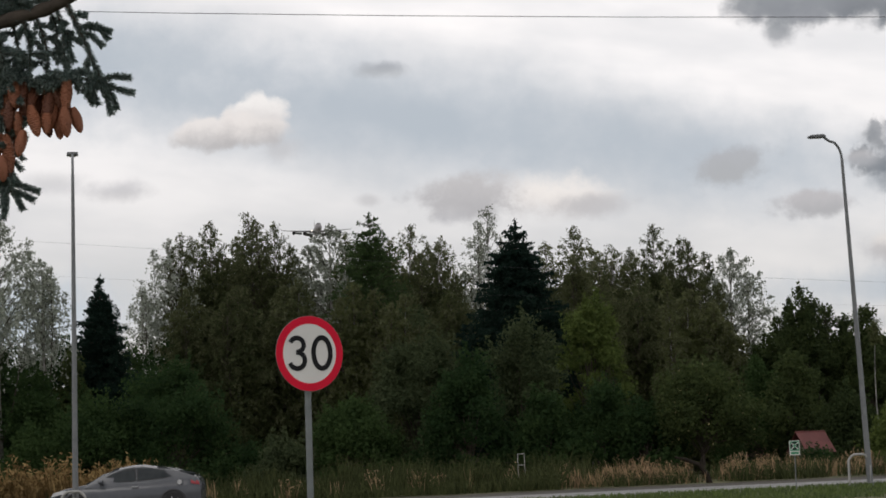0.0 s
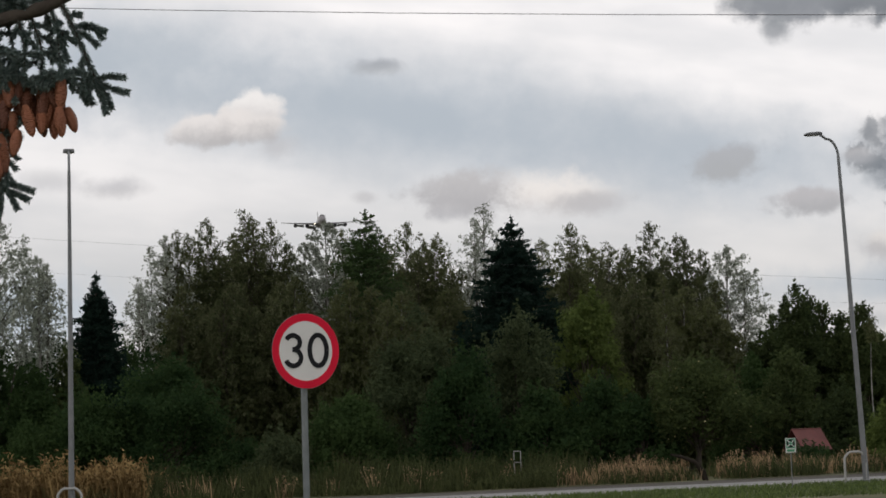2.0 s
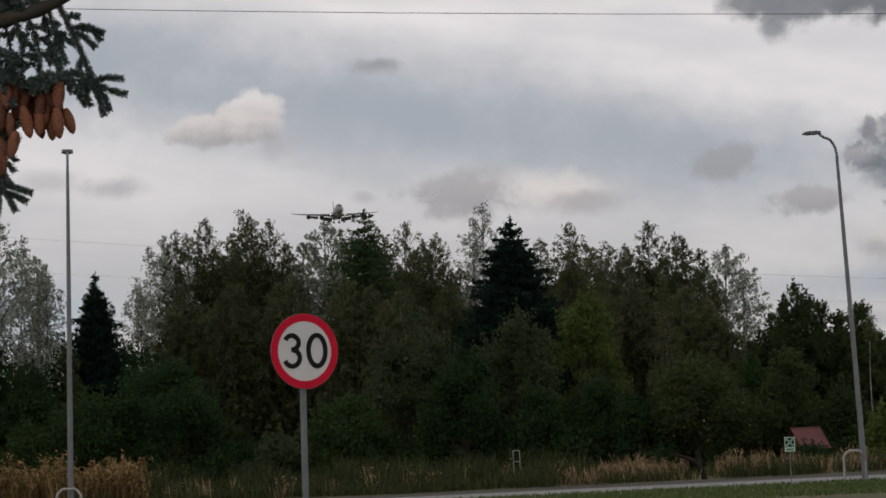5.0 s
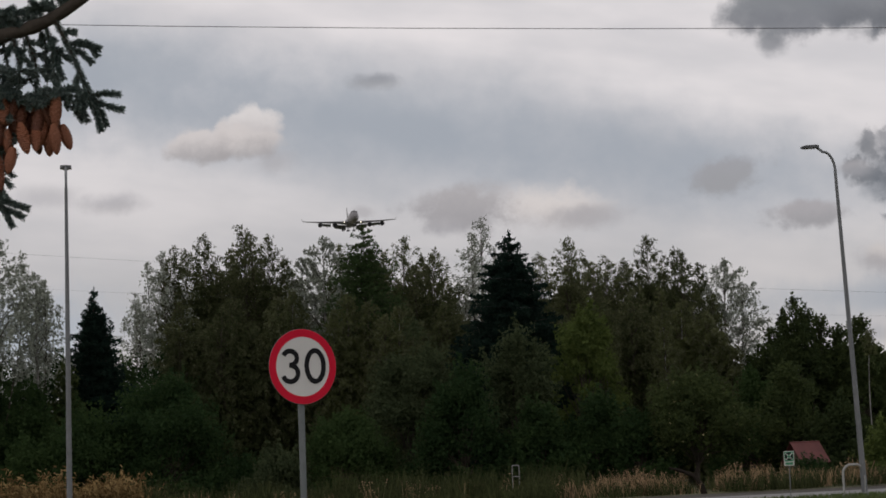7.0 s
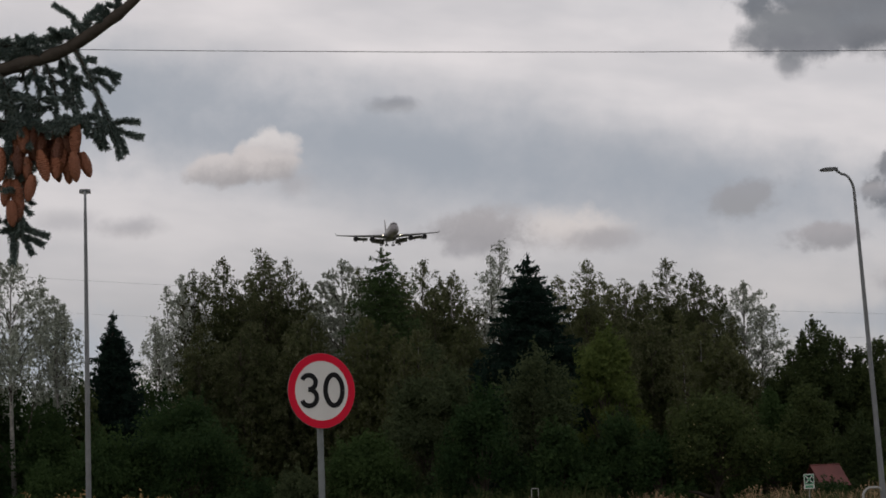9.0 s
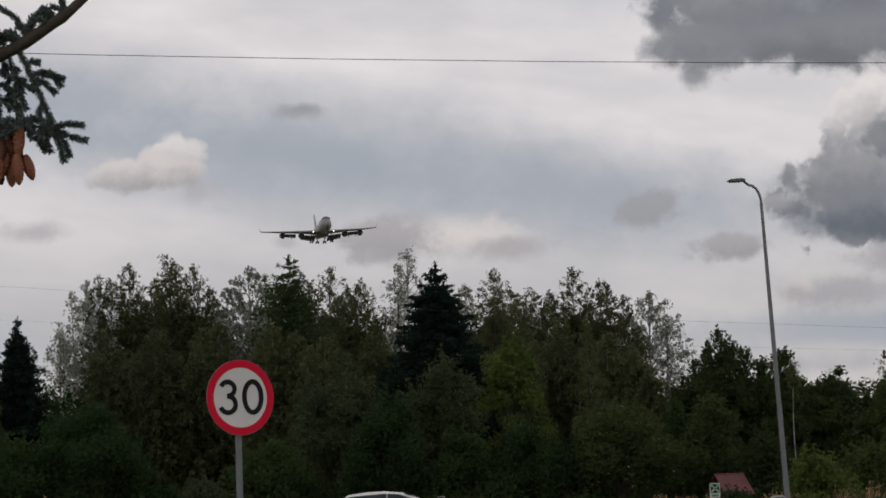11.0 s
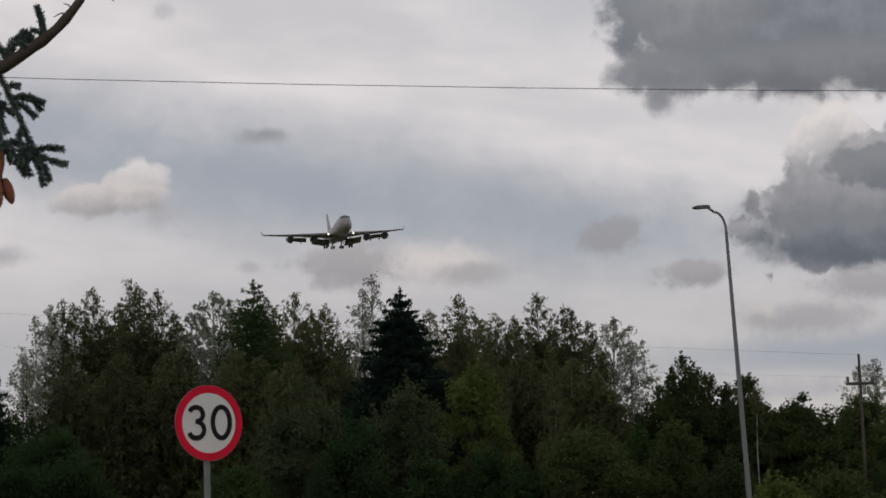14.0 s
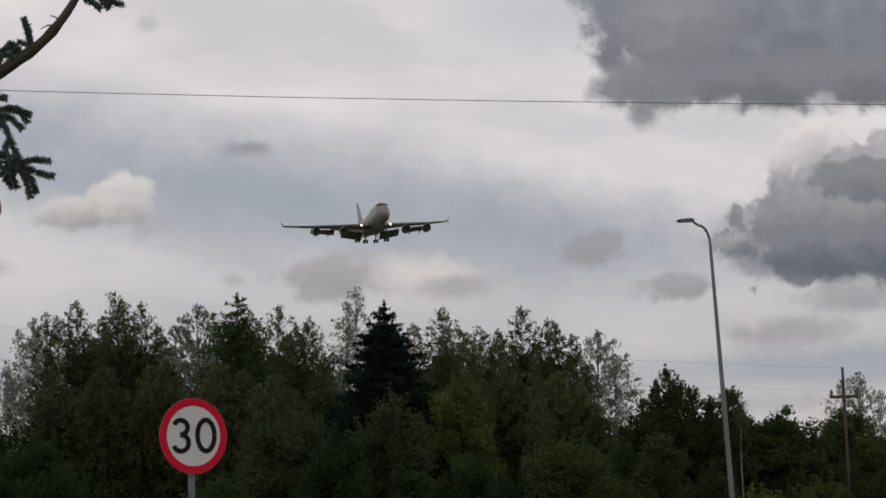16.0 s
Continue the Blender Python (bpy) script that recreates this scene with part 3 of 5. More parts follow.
def blades(name, rng, xs, ys, hs, material, label, category, width=0.012, lean=0.35, heads=0.0, kind="stuff", head=0.045):
    """Upright blades, bent once, some with a seed head."""
    n = len(xs)
    base = np.stack([xs, ys, grade(xs)], axis=1)
    tip = base + np.stack([rng.normal(0, lean, n) * hs, rng.normal(0, lean, n) * hs, hs], axis=1)
    az = rng.uniform(0, np.pi, n)
    w = np.stack([np.cos(az), np.sin(az), np.zeros(n)], axis=1) * (width * rng.uniform(0.6, 1.5, n))[:, None]
    mid = base * 0.45 + tip * 0.55 + np.array([0, 0, 1]) * (hs * 0.08)[:, None]
    q = np.concatenate([np.stack([base - w, base + w, mid + w * 0.8, mid - w * 0.8], axis=1), np.stack([mid - w * 0.8, mid + w * 0.8, tip + w * 0.15, tip - w * 0.15], axis=1)])
    if heads:
        k = int(n * heads)
        hd = tip[:k, None] + rng.normal(0, 1, (k, 3, 3)) * np.array([0.4, 0.4, 1.33]) * head
        t3 = leaf_quads(rng, hd.reshape(-1, 3), head, 0.4, 0.2)
        q = np.concatenate([q, np.concatenate([t3, t3[:, 2:3] * 0.5 + t3[:, :1] * 0.5], axis=1)])
    ob = soup(name, q, material, None, kind, label)
    ob["category"] = category
    return ob


# ---- ground, road and verges ----
def strip(name, y0, y1, z0, z1, material, label, x0=-90.0, x1=110.0, thick=0.25, cells=1):
    """A long band of ground along the road, following its grade."""
    sh = Shape()
    rows = []
    xs = [x0 + (x1 - x0) * k / 40 for k in range(41)]
    for x in xs:
        g = grade(x)
        rows.append([(x, y0, g + z0), (x, y1, g + z1), (x, y1, g + z1 - thick), (x, y0, g + z0 - thick)])
    sh.rings(rows)
    return tagged(part(name, sh, material, None, label, False), kind="structure", category=name.split("_")[0])


def ground_sheet():
    """One sheet of meadow out to the horizon."""
    sh = Shape()
    xs = [-2500, -900, -300, -120, -60, -30, -15, 0, 15, 30, 60, 120, 300, 900, 2500]
    ys = [-2500, -600, -150, -40, -10, 0, 10, 20, 35, 50, 60, 75, 90, 120, 180, 400, 1200, 2500]

    def z(x, y):
        flat = max(-60.0, min(60.0, x))
        return grade(flat) - 0.06 + 0.02 * noise.noise(V3((x * 0.11, y * 0.13, 0)))
    v = [(x, y, z(x, y)) for y in ys for x in xs]
    n = len(xs)
    sh.add(v, [(j * n + i, j * n + i + 1, (j + 1) * n + i + 1, (j + 1) * n + i) for j in range(len(ys) - 1) for i in range(n - 1)])
    tagged(part("ground", sh, M_GROUND, None, "rough meadow ground with mixed grass and bare soil", True), kind="structure", category="ground")


ground_sheet()
strip("road", 62.0, 68.4, 0.0, 0.0, M_ROAD, "pale worn asphalt road crossing in front of the wood")
strip("road_shoulder", 68.4, 74.2, -0.02, -0.03, M_VERGE, "dark gravel shoulder with sparse weeds beside the road")
kerb = strip("kerb", 61.84, 61.99, -0.02, -0.02, M_KERB, "low concrete kerb stones along the near road edge")
stone = Shape().box((-0.494, 61.82, -0.2), (0.494, 62.0, 0.075), 0.012)
first = part("kerb_stone", stone, M_KERB, kerb)
for i in range(-12, 28):
    ob = first if i == -12 else new("kerb_stone", first.data)
    ob.parent = kerb
    ob.location = (i + 0.5, 0, grade(i + 0.5) + 0.004 * math.sin(i * 2.7))

# ---- the wood, back row to front row ----
for i, (x, y, h, r) in enumerate([
        (-11.9, 104, 11.9, 1.5), (-10.9, 103, 12.5, 1.5), (-9.3, 105, 13.0, 1.8), (-8.0, 104, 12.4, 1.35), (-1.5, 104, 12.0, 1.6), (-0.2, 102, 10.9, 1.4),
        (4.9, 106, 11.1, 1.35), (6.3, 105, 11.7, 1.4), (8.0, 104, 10.6, 1.8), (10.1, 105, 11.6, 1.35), (11.1, 103, 10.8, 1.35), (11.9, 102, 8.7, 1.2)]):
    birch(x, y, h, r * 1.6, 11 + i, M_BIRCH, 27000, 0.8, size=0.055)
# thin weeping birches, the glare of the sky behind them put into M_PALE
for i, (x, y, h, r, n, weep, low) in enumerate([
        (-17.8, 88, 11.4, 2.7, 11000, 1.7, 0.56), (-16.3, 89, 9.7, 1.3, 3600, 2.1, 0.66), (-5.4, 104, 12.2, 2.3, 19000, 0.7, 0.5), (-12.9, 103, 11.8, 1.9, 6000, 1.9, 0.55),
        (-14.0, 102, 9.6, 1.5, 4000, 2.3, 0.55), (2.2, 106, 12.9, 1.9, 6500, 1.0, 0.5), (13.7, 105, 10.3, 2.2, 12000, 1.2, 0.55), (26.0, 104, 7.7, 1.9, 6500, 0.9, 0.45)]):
    birch(x, y, h, r, 41 + i, M_PALE, n, weep, low, 0.072 if y < 96 else 0.066, "tall birch with thin weeping foliage paled as by sky glare", heart=0.0, limbs_n=46 if y < 104 else 64)
spruce(-14.6, 93, 9.25, 3.4, 61, M_SPRUCE, n=60000, size=0.09, taper=0.86, label="dark pointed spruce among paler birches")
spruce(-3.3, 99, 12.1, 4.0, 62, M_LARCH, n=44000, label="mid-green pointed conifer rising above the birches")
spruce(3.1, 94, 10.9, 4.3, 63, M_SPRUCE, n=90000, size=0.098, taper=0.7, label="very dark broad spruce standing before the birches")
for i, (x, y, h, r) in enumerate([(-11.4, 97, 8.9, 1.99), (-9.0, 96, 8.8, 2.22), (-6.4, 97, 9.1, 1.99), (-4.0, 96, 8.8, 1.97), (-1.7, 96, 8.2, 2.22), (0.3, 97, 8.3, 1.99),
                                  (8.6, 97, 8.4, 1.99), (10.6, 96, 7.8, 1.97), (11.9, 96, 6.6, 1.7), (4.8, 99, 8.3, 1.78)]):
    birch(x, y, h, r * 1.1, 71 + i, M_BIRCH, 22000, 0.6, 0.06, 0.072, "leafy young birch with dense dark green crown")
broadleaf(6.0, 90, 7.6, 2.05, 91, M_YELLOW, 12000, 0.2, 0.075, 90, puff=0.72, label="bright yellow-green tree in front of the dark wood")
for i, (x, y, h, r) in enumerate([(14.9, 92, 7.6, 1.15), (16.1, 93, 6.9, 1.2), (17.5, 92, 6.3, 0.95), (19.0, 94, 5.6, 1.33), (20.5, 95, 6.0, 1.46), (16.9, 94, 6.3, 1.2), (18.3, 95, 5.8, 1.2), (20.1, 94, 5.5, 1.3), (22.9, 95, 5.8, 1.51),
                                  (21.4, 93, 4.7, 1.79), (23.8, 93, 5.1, 1.79), (26.1, 95, 5.3, 1.95), (17.3, 95, 5.7, 1.46), (14.4, 96, 6.6, 1.35)]):
    broadleaf(x, y, h, r * 1.3, 101 + i, M_BROAD, 16000, -0.3 * h, 0.075, 125, label="loose-crowned leafy tree with gaps against the sky", puff=0.66)
for i, (x, y, h, r, leaf, n, what) in enumerate([
        (-10.8, 86, 5.3, 3.31, M_SHRUB, 15000, "wide dark green rounded shrub by the road"), (-13.3, 85, 4.2, 2.40, M_SHRUB, 9000, "dark green dense shrub beside the dry grass"),
        (-3.7, 84, 3.6, 2.05, M_SHRUB, 8000, "low dark green shrub by the verge"), (-1.2, 88, 7.0, 2.37, M_GREY, 12000, "tall grey-green willow with fine leaves"),
        (0.8, 84, 4.8, 1.94, M_SHRUB, 9000, "fresh green bushy shrub"), (3.0, 87, 6.4, 1.78, M_GREY, 9000, "grey-green willow before the dark spruce"),
        (5.8, 85, 3.7, 1.74, M_SHRUB, 7000, "dark green shrub under the yellow-green tree"), (9.6, 84, 4.2, 2.26, M_BROAD, 9000, "old spreading apple tree in dry grass"),
        (13.7, 88, 4.4, 1.35, M_BROAD, 6000, "dark upright shrub in the shade"), (-6.2, 83, 2.2, 1.28, M_GREY, 4500, "low grey-green shrub at the road verge")]):
    broadleaf(x, y, h, r, 121 + i, leaf, int(n * 2.2), 0.35 if "apple" in what else -0.45 * h, 0.068, 74, what, "apple_tree" if "apple" in what else "shrub", "tree" if "apple" in what else "shrub", "shrubs at the wood's edge")
for i, (x, y, h, r, leaf, n, what) in enumerate([
        (-18.9, 90, 6.9, 2.08, M_SHRUB, 8000, "tall dark shrub at the wood's edge"), (-16.5, 88, 5.2, 1.81, M_SHRUB, 8000, "dense dark green shrub under the birches"),
        (7.4, 84, 3.0, 1.62, M_SHRUB, 6000, "low dark shrub in dry grass"), (3.7, 84, 3.4, 1.72, M_SHRUB, 7000, "dark green bush behind the roadside grass"),
        (15.5, 86, 2.6, 1.65, M_BROAD, 6000, "low leafy green bush before the trees"), (19.9, 86, 2.2, 2.09, M_BROAD, 7000, "low leafy green bush before the trees"), (22.6, 87, 2.8, 2.01, M_BROAD, 7000, "low leafy green bush before the trees"),
        (16.4, 81, 1.9, 1.35, M_YELLOW, 5000, "light green rounded bush near the lamp post"), (-21.2, 95, 8.2, 1.95, M_BROAD, 8000, "dark leafy tree at the wood's edge"), (12.6, 90, 4.6, 1.5, M_SHRUB, 6000, "dark shrub in the wood's shade")]):
    broadleaf(x, y, h, r, 141 + i, leaf, int(n * 2.0), -0.45 * h, 0.072, 66, what, "shrub", "shrub", "shrubs at the wood's edge")
for i, (x, y, h) in enumerate([(-11.7, 108, 11.6), (-10.2, 108, 12.4), (-7.3, 108, 11.4), (-4.8, 108, 12.3), (-2.6, 108, 11.9), (-0.8, 108, 11.7), (1.0, 108, 10.2), (7.3, 108, 11.1), (9.3, 108, 10.6), (15.2, 108, 6.0), (4.0, 108, 10.3)]):
    birch(x, y, h - 0.2, 2.35, 201 + i, M_BIRCH, 15000, 0.5, 0.15, 0.075, "birch crown filling the gap between its neighbours")
for i in range(8):
    broadleaf(13.4 + 2.1 * i, 99 + (i % 2), 4.9 + 0.5 * math.sin(i * 1.9), 1.9, 221 + i, M_BROAD, 9000, -2.0, 0.09, 60, "leafy tree in the shade behind the front row")
for i, (x, y, h, r) in enumerate([(-19.6, 86, 5.9, 2.2), (-17.6, 92, 5.3, 2.0), (-22.5, 90, 6.2, 2.4), (-15.6, 84, 2.8, 1.7), (-18.6, 97, 6.9, 2.6), (-16.9, 95, 6.9, 2.3), (-20.4, 95, 7.8, 2.4), (-14.0, 98, 6.2, 2.3), (-12.4, 97, 6.9, 2.0)]):
    broadleaf(x, y, h, r, 231 + i, M_SHRUB, 14000, -0.45 * h, 0.072, 66, "dark green shrub under the weeping birch", "shrub", "shrub", "shrubs at the wood's edge")
broadleaf(-15.5, 91, 6.0, 1.0, 239, M_BROAD, 6000, 1.0, 0.075, 70, "small loose-leaved tree beside the dark spruce", puff=0.66)
broadleaf(13.7, 82.4, 0.72, 0.9, 236, M_SHRUB, 3500, -0.4, 0.05, 30, "low weedy bush before the hut", "shrub", "shrub", "shrubs at the wood's edge", trunk=0.02)
birch(16.01, 82, 5.5, 0.3, 237, M_BIRCH, 350, 0.4, 0.9, 0.055, "slim pale birch trunk with few leaves", limbs_n=14, sparse=0.3, girth=0.5, stems=1)
for i, (x, h) in enumerate([(1.2, 7.6), (4.6, 7.4), (-2.6, 9.0), (-7.4, 9.2), (7.2, 8.6)]):
    birch(x, 101, h, 1.9, 251 + i, M_BIRCH, 14000, 0.5, 0.1, 0.07, "shaded birch between the front trees")
for i, (x, y, h) in enumerate([(7.1, 92.6, 7.4), (9.35, 92.8, 8.3)]):
    birch(x, y, h, 0.75, 261 + i, M_BIRCH, 4200, 0.8, 0.3, 0.06, "slim pale-stemmed birch with thin foliage before the wood", limbs_n=60, sparse=0.5, girth=0.42, heart=0.0, stems=1)
# shaded trees further inside close the wood
for i in range(12):
    x = -24 + i * 4.6
    birch(x, 109 + 2.2 * (i % 2), (4.2 if x < -12 else 9.2 if x < 12 else 5.2) + 0.5 * math.sin(i * 2.1), 2.3, 171 + i, M_BIRCH, 4000, 0.6, 0.06, 0.14, "birch deeper in the shaded wood")

# ---- grass ----
rng_g = np.random.default_rng(5)
def tussocks(count, x0, x1, y0, y1, high, per, spread, seed):
    """Blade roots gathered in tussocks of uneven size, none under the leaning trunk."""
    rng = np.random.default_rng(seed)
    cx, cy = rng.uniform(x0, x1, count), y0 + (y1 - y0) * rng.uniform(0, 1, count) ** 1.3
    swell = np.array([0.5 + 0.5 * noise.noise(V3((a * 0.55, b * 0.5, seed * 1.7))) for a, b in zip(cx, cy)])
    keep = (swell > 0.42) & (((cx - 8.75) / 0.85) ** 2 + ((cy - 77.5) / 3.4) ** 2 > 1)
    cx, cy, swell = cx[keep], cy[keep], swell[keep]
    hh = high * (0.35 + 0.95 * swell) * rng.uniform(0.6, 1.25, len(cx))
    xs = np.repeat(cx, per) + rng.normal(0, spread, len(cx) * per)
    ys = np.repeat(cy, per) + rng.normal(0, spread, len(cx) * per)
    hs = np.repeat(hh, per) * rng.uniform(0.35, 1.1, len(cx) * per)
    return xs, ys, hs


xs, ys, hs = tussocks(520, 4.2, 31, 74.6, 82, 0.72, 26, 0.16, 3)
blades("dry_grass", rng_g, xs, ys, hs, M_DRY, "tall dry straw-coloured grass in patches along the road verge", "grass", 0.014, 0.22, 0.3)
xs, ys, hs = tussocks(430, -27, -10.4, 74.6, 81, 1.25, 30, 0.16, 4)
blades("dry_reed_grass", rng_g, xs, ys, hs, M_REED, "high golden reed grass beside the dark shrub", "grass", 0.019, 0.16, 1.0, head=0.085)
xs, ys, hs = tussocks(50, -10.4, 4.2, 75.5, 81, 0.8, 16, 0.14, 6)
blades("straw_tufts", rng_g, xs, ys, hs, M_DRY, "thin straw tufts among the weeds", "grass", 0.011, 0.2, 0.3)
xs, ys, hs = tussocks(1500, -27, 31, 74.3, 82.5, 0.62, 18, 0.22, 7)
blades("verge_weeds", rng_g, xs, ys, hs, M_WEED, "uneven dull green and brown weeds along the road verge", "grass", 0.016, 0.3, 0.25)
xs, ys, hs = tussocks(500, -12, 5, 76.5, 82.5, 1.15, 22, 0.25, 8)
blades("tall_weeds", rng_g, xs, ys, hs, M_WEED, "tall dull weeds in front of the shrubs", "grass", 0.018, 0.22, 0.4)
n = 26000
xs = rng_g.uniform(-2, 24, n)
ys = rng_g.uniform(50, 61.8, n)
blades("lawn_grass", rng_g, xs, ys, rng_g.uniform(0.05, 0.13, n), M_GRASS, "short green grass before the kerb", "grass", 0.012, 0.35)

# ---- road furniture ----
def ring_loop(r, y, n=56, zc=0.0):
    return [(r * math.cos(2 * math.pi * k / n), y, zc + r * math.sin(2 * math.pi * k / n)) for k in range(n)]


def annulus(r0, r1, y0, y1, n=56):
    sh = Shape()
    loops = [ring_loop(r1, y1, n), ring_loop(r1, y0, n), ring_loop(r0, y0, n), ring_loop(r0, y1, n)]
    v = [p for l in loops for p in l]
    f = [(a * n + i, a * n + (i + 1) % n, ((a + 1) % 4) * n + (i + 1) % n, ((a + 1) % 4) * n + i) for a in range(4) for i in range(n)]
    return sh.add(v, f)


def disc(r, y0, y1, n=56):
    return Shape().rings([ring_loop(r, y0, n), ring_loop(r, y1, n)])


def ribbon(line, wide, y):
    """A stroke of even width along a line in x, z, standing 2 mm deep."""
    n = len(line)
    v, f = [], []
    for i, (x, z) in enumerate(line):
        (xa, za), (xb, zb) = line[max(0, i - 1)], line[min(n - 1, i + 1)]
        d = math.hypot(xb - xa, zb - za)
        nx, nz = -(zb - za) / d * wide / 2, (xb - xa) / d * wide / 2
        v += [(x + nx, y, z + nz), (x - nx, y, z - nz), (x - nx, y + 0.002, z - nz), (x + nx, y + 0.002, z + nz)]
    for i in range(n - 1):
        f += [(4 * i + k, 4 * i + (k + 1) % 4, 4 * i + 4 + (k + 1) % 4, 4 * i + 4 + k) for k in range(4)]
    return v, f


def speed_sign():
    """Round limit sign, turned a little from the viewer, on a thin steel post."""
    base = thing("speed_limit_sign", pose(-1.113, 17.34, grade(-1.1) - 0.03, 0, 0.3, 0), "round red-rimmed white 30 speed limit sign on a grey post", "road sign")
    part("post", Shape().tube([(0, 0, -0.1), (0, 0, 2.3), (0, 0, 2.55)], 0.0255, 14), M_POST, base)
    plate = part("plate", disc(0.297, 0.0, 0.004), M_STEEL, base)
    plate.matrix_basis = pose(0.024, -0.045, 2.358, 0, 0, 31)
    part("rim", annulus(0.234, 0.294, -0.003, 0.002), M_RED, plate, "red reflective rim", False)
    part("face", disc(0.2345, -0.0015, 0.001), M_WHITE, plate, "white reflective face", False)
    arc = lambda cz, rx, rz, a0, a1: [(rx * math.cos(radians(a0 + (a1 - a0) * k / 22)), cz + rz * math.sin(radians(a0 + (a1 - a0) * k / 22))) for k in range(23)]
    three = Shape()
    for depth, line in ((-0.0050, arc(0.063, 0.060, 0.055, 158, -78)), (-0.0056, arc(-0.057, 0.067, 0.064, 96, -160))):
        three.add(*ribbon(line, 0.039, depth))
    part("digit", three, M_BLACK, plate, "black digit three", False).location = (-0.112, 0, 0.004)
    zero = Shape().add(*ribbon(arc(0.0, 0.075, 0.121, 0, 360), 0.040, -0.0050))
    part("digit", zero, M_BLACK, plate, "black digit zero", False).location = (0.108, 0, 0.004)
    for z in (2.21, 2.49):
        sh = Shape().tube([(math.cos(a) * 0.036, math.sin(a) * 0.036, z) for a in [k * math.pi / 6 for k in range(13)]], 0.008, 6)
        part("clamp", sh, M_STEEL, base)


def arm_points(x0, z0, reach, rise, k=10):
    return [(x0 - reach * (1 - math.cos(a)), 0, z0 + rise * math.sin(a)) for a in [math.pi / 2 * i / k for i in range(k + 1)]]


def hoop(x, y, wide, high, turn, label):
    ob = thing("pole_guard_hoop", pose(x, y, grade(x), 0, 0, turn), label, "guard rail", "guard hoops at the lamp posts")
    c = 0.17
    pts = [(-wide / 2, 0, -0.15), (-wide / 2, 0, high - c), (-wide / 2 + 0.03, 0, high - c + 0.06), (-wide / 2 + c - 0.06, 0, high - 0.03), (-wide / 2 + c, 0, high), (wide / 2 - c, 0, high), (wide / 2 - c + 0.06, 0, high - 0.03), (wide / 2 - 0.03, 0, high - c + 0.06), (wide / 2, 0, high - c), (wide / 2, 0, -0.15)]
    part("rail", Shape().tube(pts, 0.035, 10), M_KERB, ob)
    for s in (-1, 1):
        part("foot_plate", Shape().box((s * wide / 2 - 0.09, -0.09, -0.05), (s * wide / 2 + 0.09, 0.09, 0.035), 0.01), M_STEEL, ob)


def street_lamp(x, y, high, turn, lean_x, reach, label, lean_y=0.0):
    """A tapered steel mast; the curved arm with a flat lantern points along -x, turned."""
    ob = thing("street_lamp", pose(x, y, grade(x), lean_y, lean_x, 0), label, "street lamp", "street lamps")
    bend = 0.62
    part("pole", Shape().tube([(0, 0, -0.3), (0, 0, 0.9), (0, 0, 0.95), (0, 0, high * 0.55), (0, 0, high - bend)], [0.085, 0.083, 0.078, 0.062, 0.042], 14), M_STEEL, ob)
    part_pts = [(0, 0, high - bend - 0.05)] + arm_points(0, high - bend, reach * 0.62, bend - 0.10) + [(-reach, 0, high + 0.05)]
    ao = part("arm", Shape().tube(part_pts, 0.036, 10), M_STEEL, ob)
    ao.matrix_basis = pose(0, 0, 0, 0, 0, turn)
    sh = Shape().rings([[(-reach + 0.08 - l, s * w, high + 0.055 + dz_) for s, dz_ in ((-1, -h_), (1, -h_), (1, h_), (-1, h_))] for l, w, h_ in ((0, 0.05, 0.03), (0.12, 0.14, 0.045), (0.42, 0.155, 0.035), (0.50, 0.10, 0.015))])
    head = part("lantern", sh, M_LAMPHEAD, ob, "flat dark lantern head")
    head.matrix_basis = pose(0, 0, 0, 0, 0, turn)
    part("lens", Shape().box((-reach - 0.34, -0.08, high + 0.003), (-reach - 0.03, 0.08, high + 0.018)), M_LENS, head, "clear lantern glass")
    part("base_cover", Shape().tube([(0, 0, -0.1), (0, 0, 0.07), (0, 0, 0.09)], [0.17, 0.16, 0.09], 14), M_STEEL, ob)
    part("service_hatch", Shape().box((-0.045, -0.092, 0.55), (0.045, -0.07, 0.9), 0.004), M_STEEL, ob)
    return ob


def plate_sign():
    """Small white and green plate on a thin stake."""
    x = 8.92
    ob = thing("small_plate_sign", pose(x, 57.4, grade(x)), "small white and green pictogram plate on a thin stake", "sign")
    zc = 1.285 - grade(x)
    part("stake", Shape().tube([(0, 0.02, -0.3), (0, 0.02, zc + 0.15)], 0.014, 8), M_STEEL, ob)
    pl = part("plate", Shape().box((-0.132, -0.006, zc - 0.185), (0.132, 0.006, zc + 0.19), 0.002), M_WHITE, ob)
    part("border", Shape().box((-0.118, -0.009, zc - 0.078), (0.118, -0.0065, zc + 0.176)), M_GREEN, pl, "green pictogram field", False)
    part("pictogram_ring", Shape().add(*rotated(annulus(0.055, 0.105, -0.0125, -0.0095, 24), zc + 0.053)), M_BLACK, pl, "dark ring pictogram", False)
    for a in range(4):
        c, s = math.cos(math.pi / 4 + a * math.pi / 2), math.sin(math.pi / 4 + a * math.pi / 2)
        part("pictogram_spoke", Shape().tube([(c * 0.03, -0.014, zc + 0.053 + s * 0.03), (c * 0.125, -0.014, zc + 0.053 + s * 0.125)], 0.013, 4), M_WHITE, pl)
    part("caption_bar", Shape().box((-0.10, -0.009, zc - 0.165), (0.10, -0.0065, zc - 0.10)), M_GREEN, pl, "green caption bar", False)


def rotated(sh, dz_):
    return [(x, y, z + dz_) for x, y, z in sh.v], sh.f


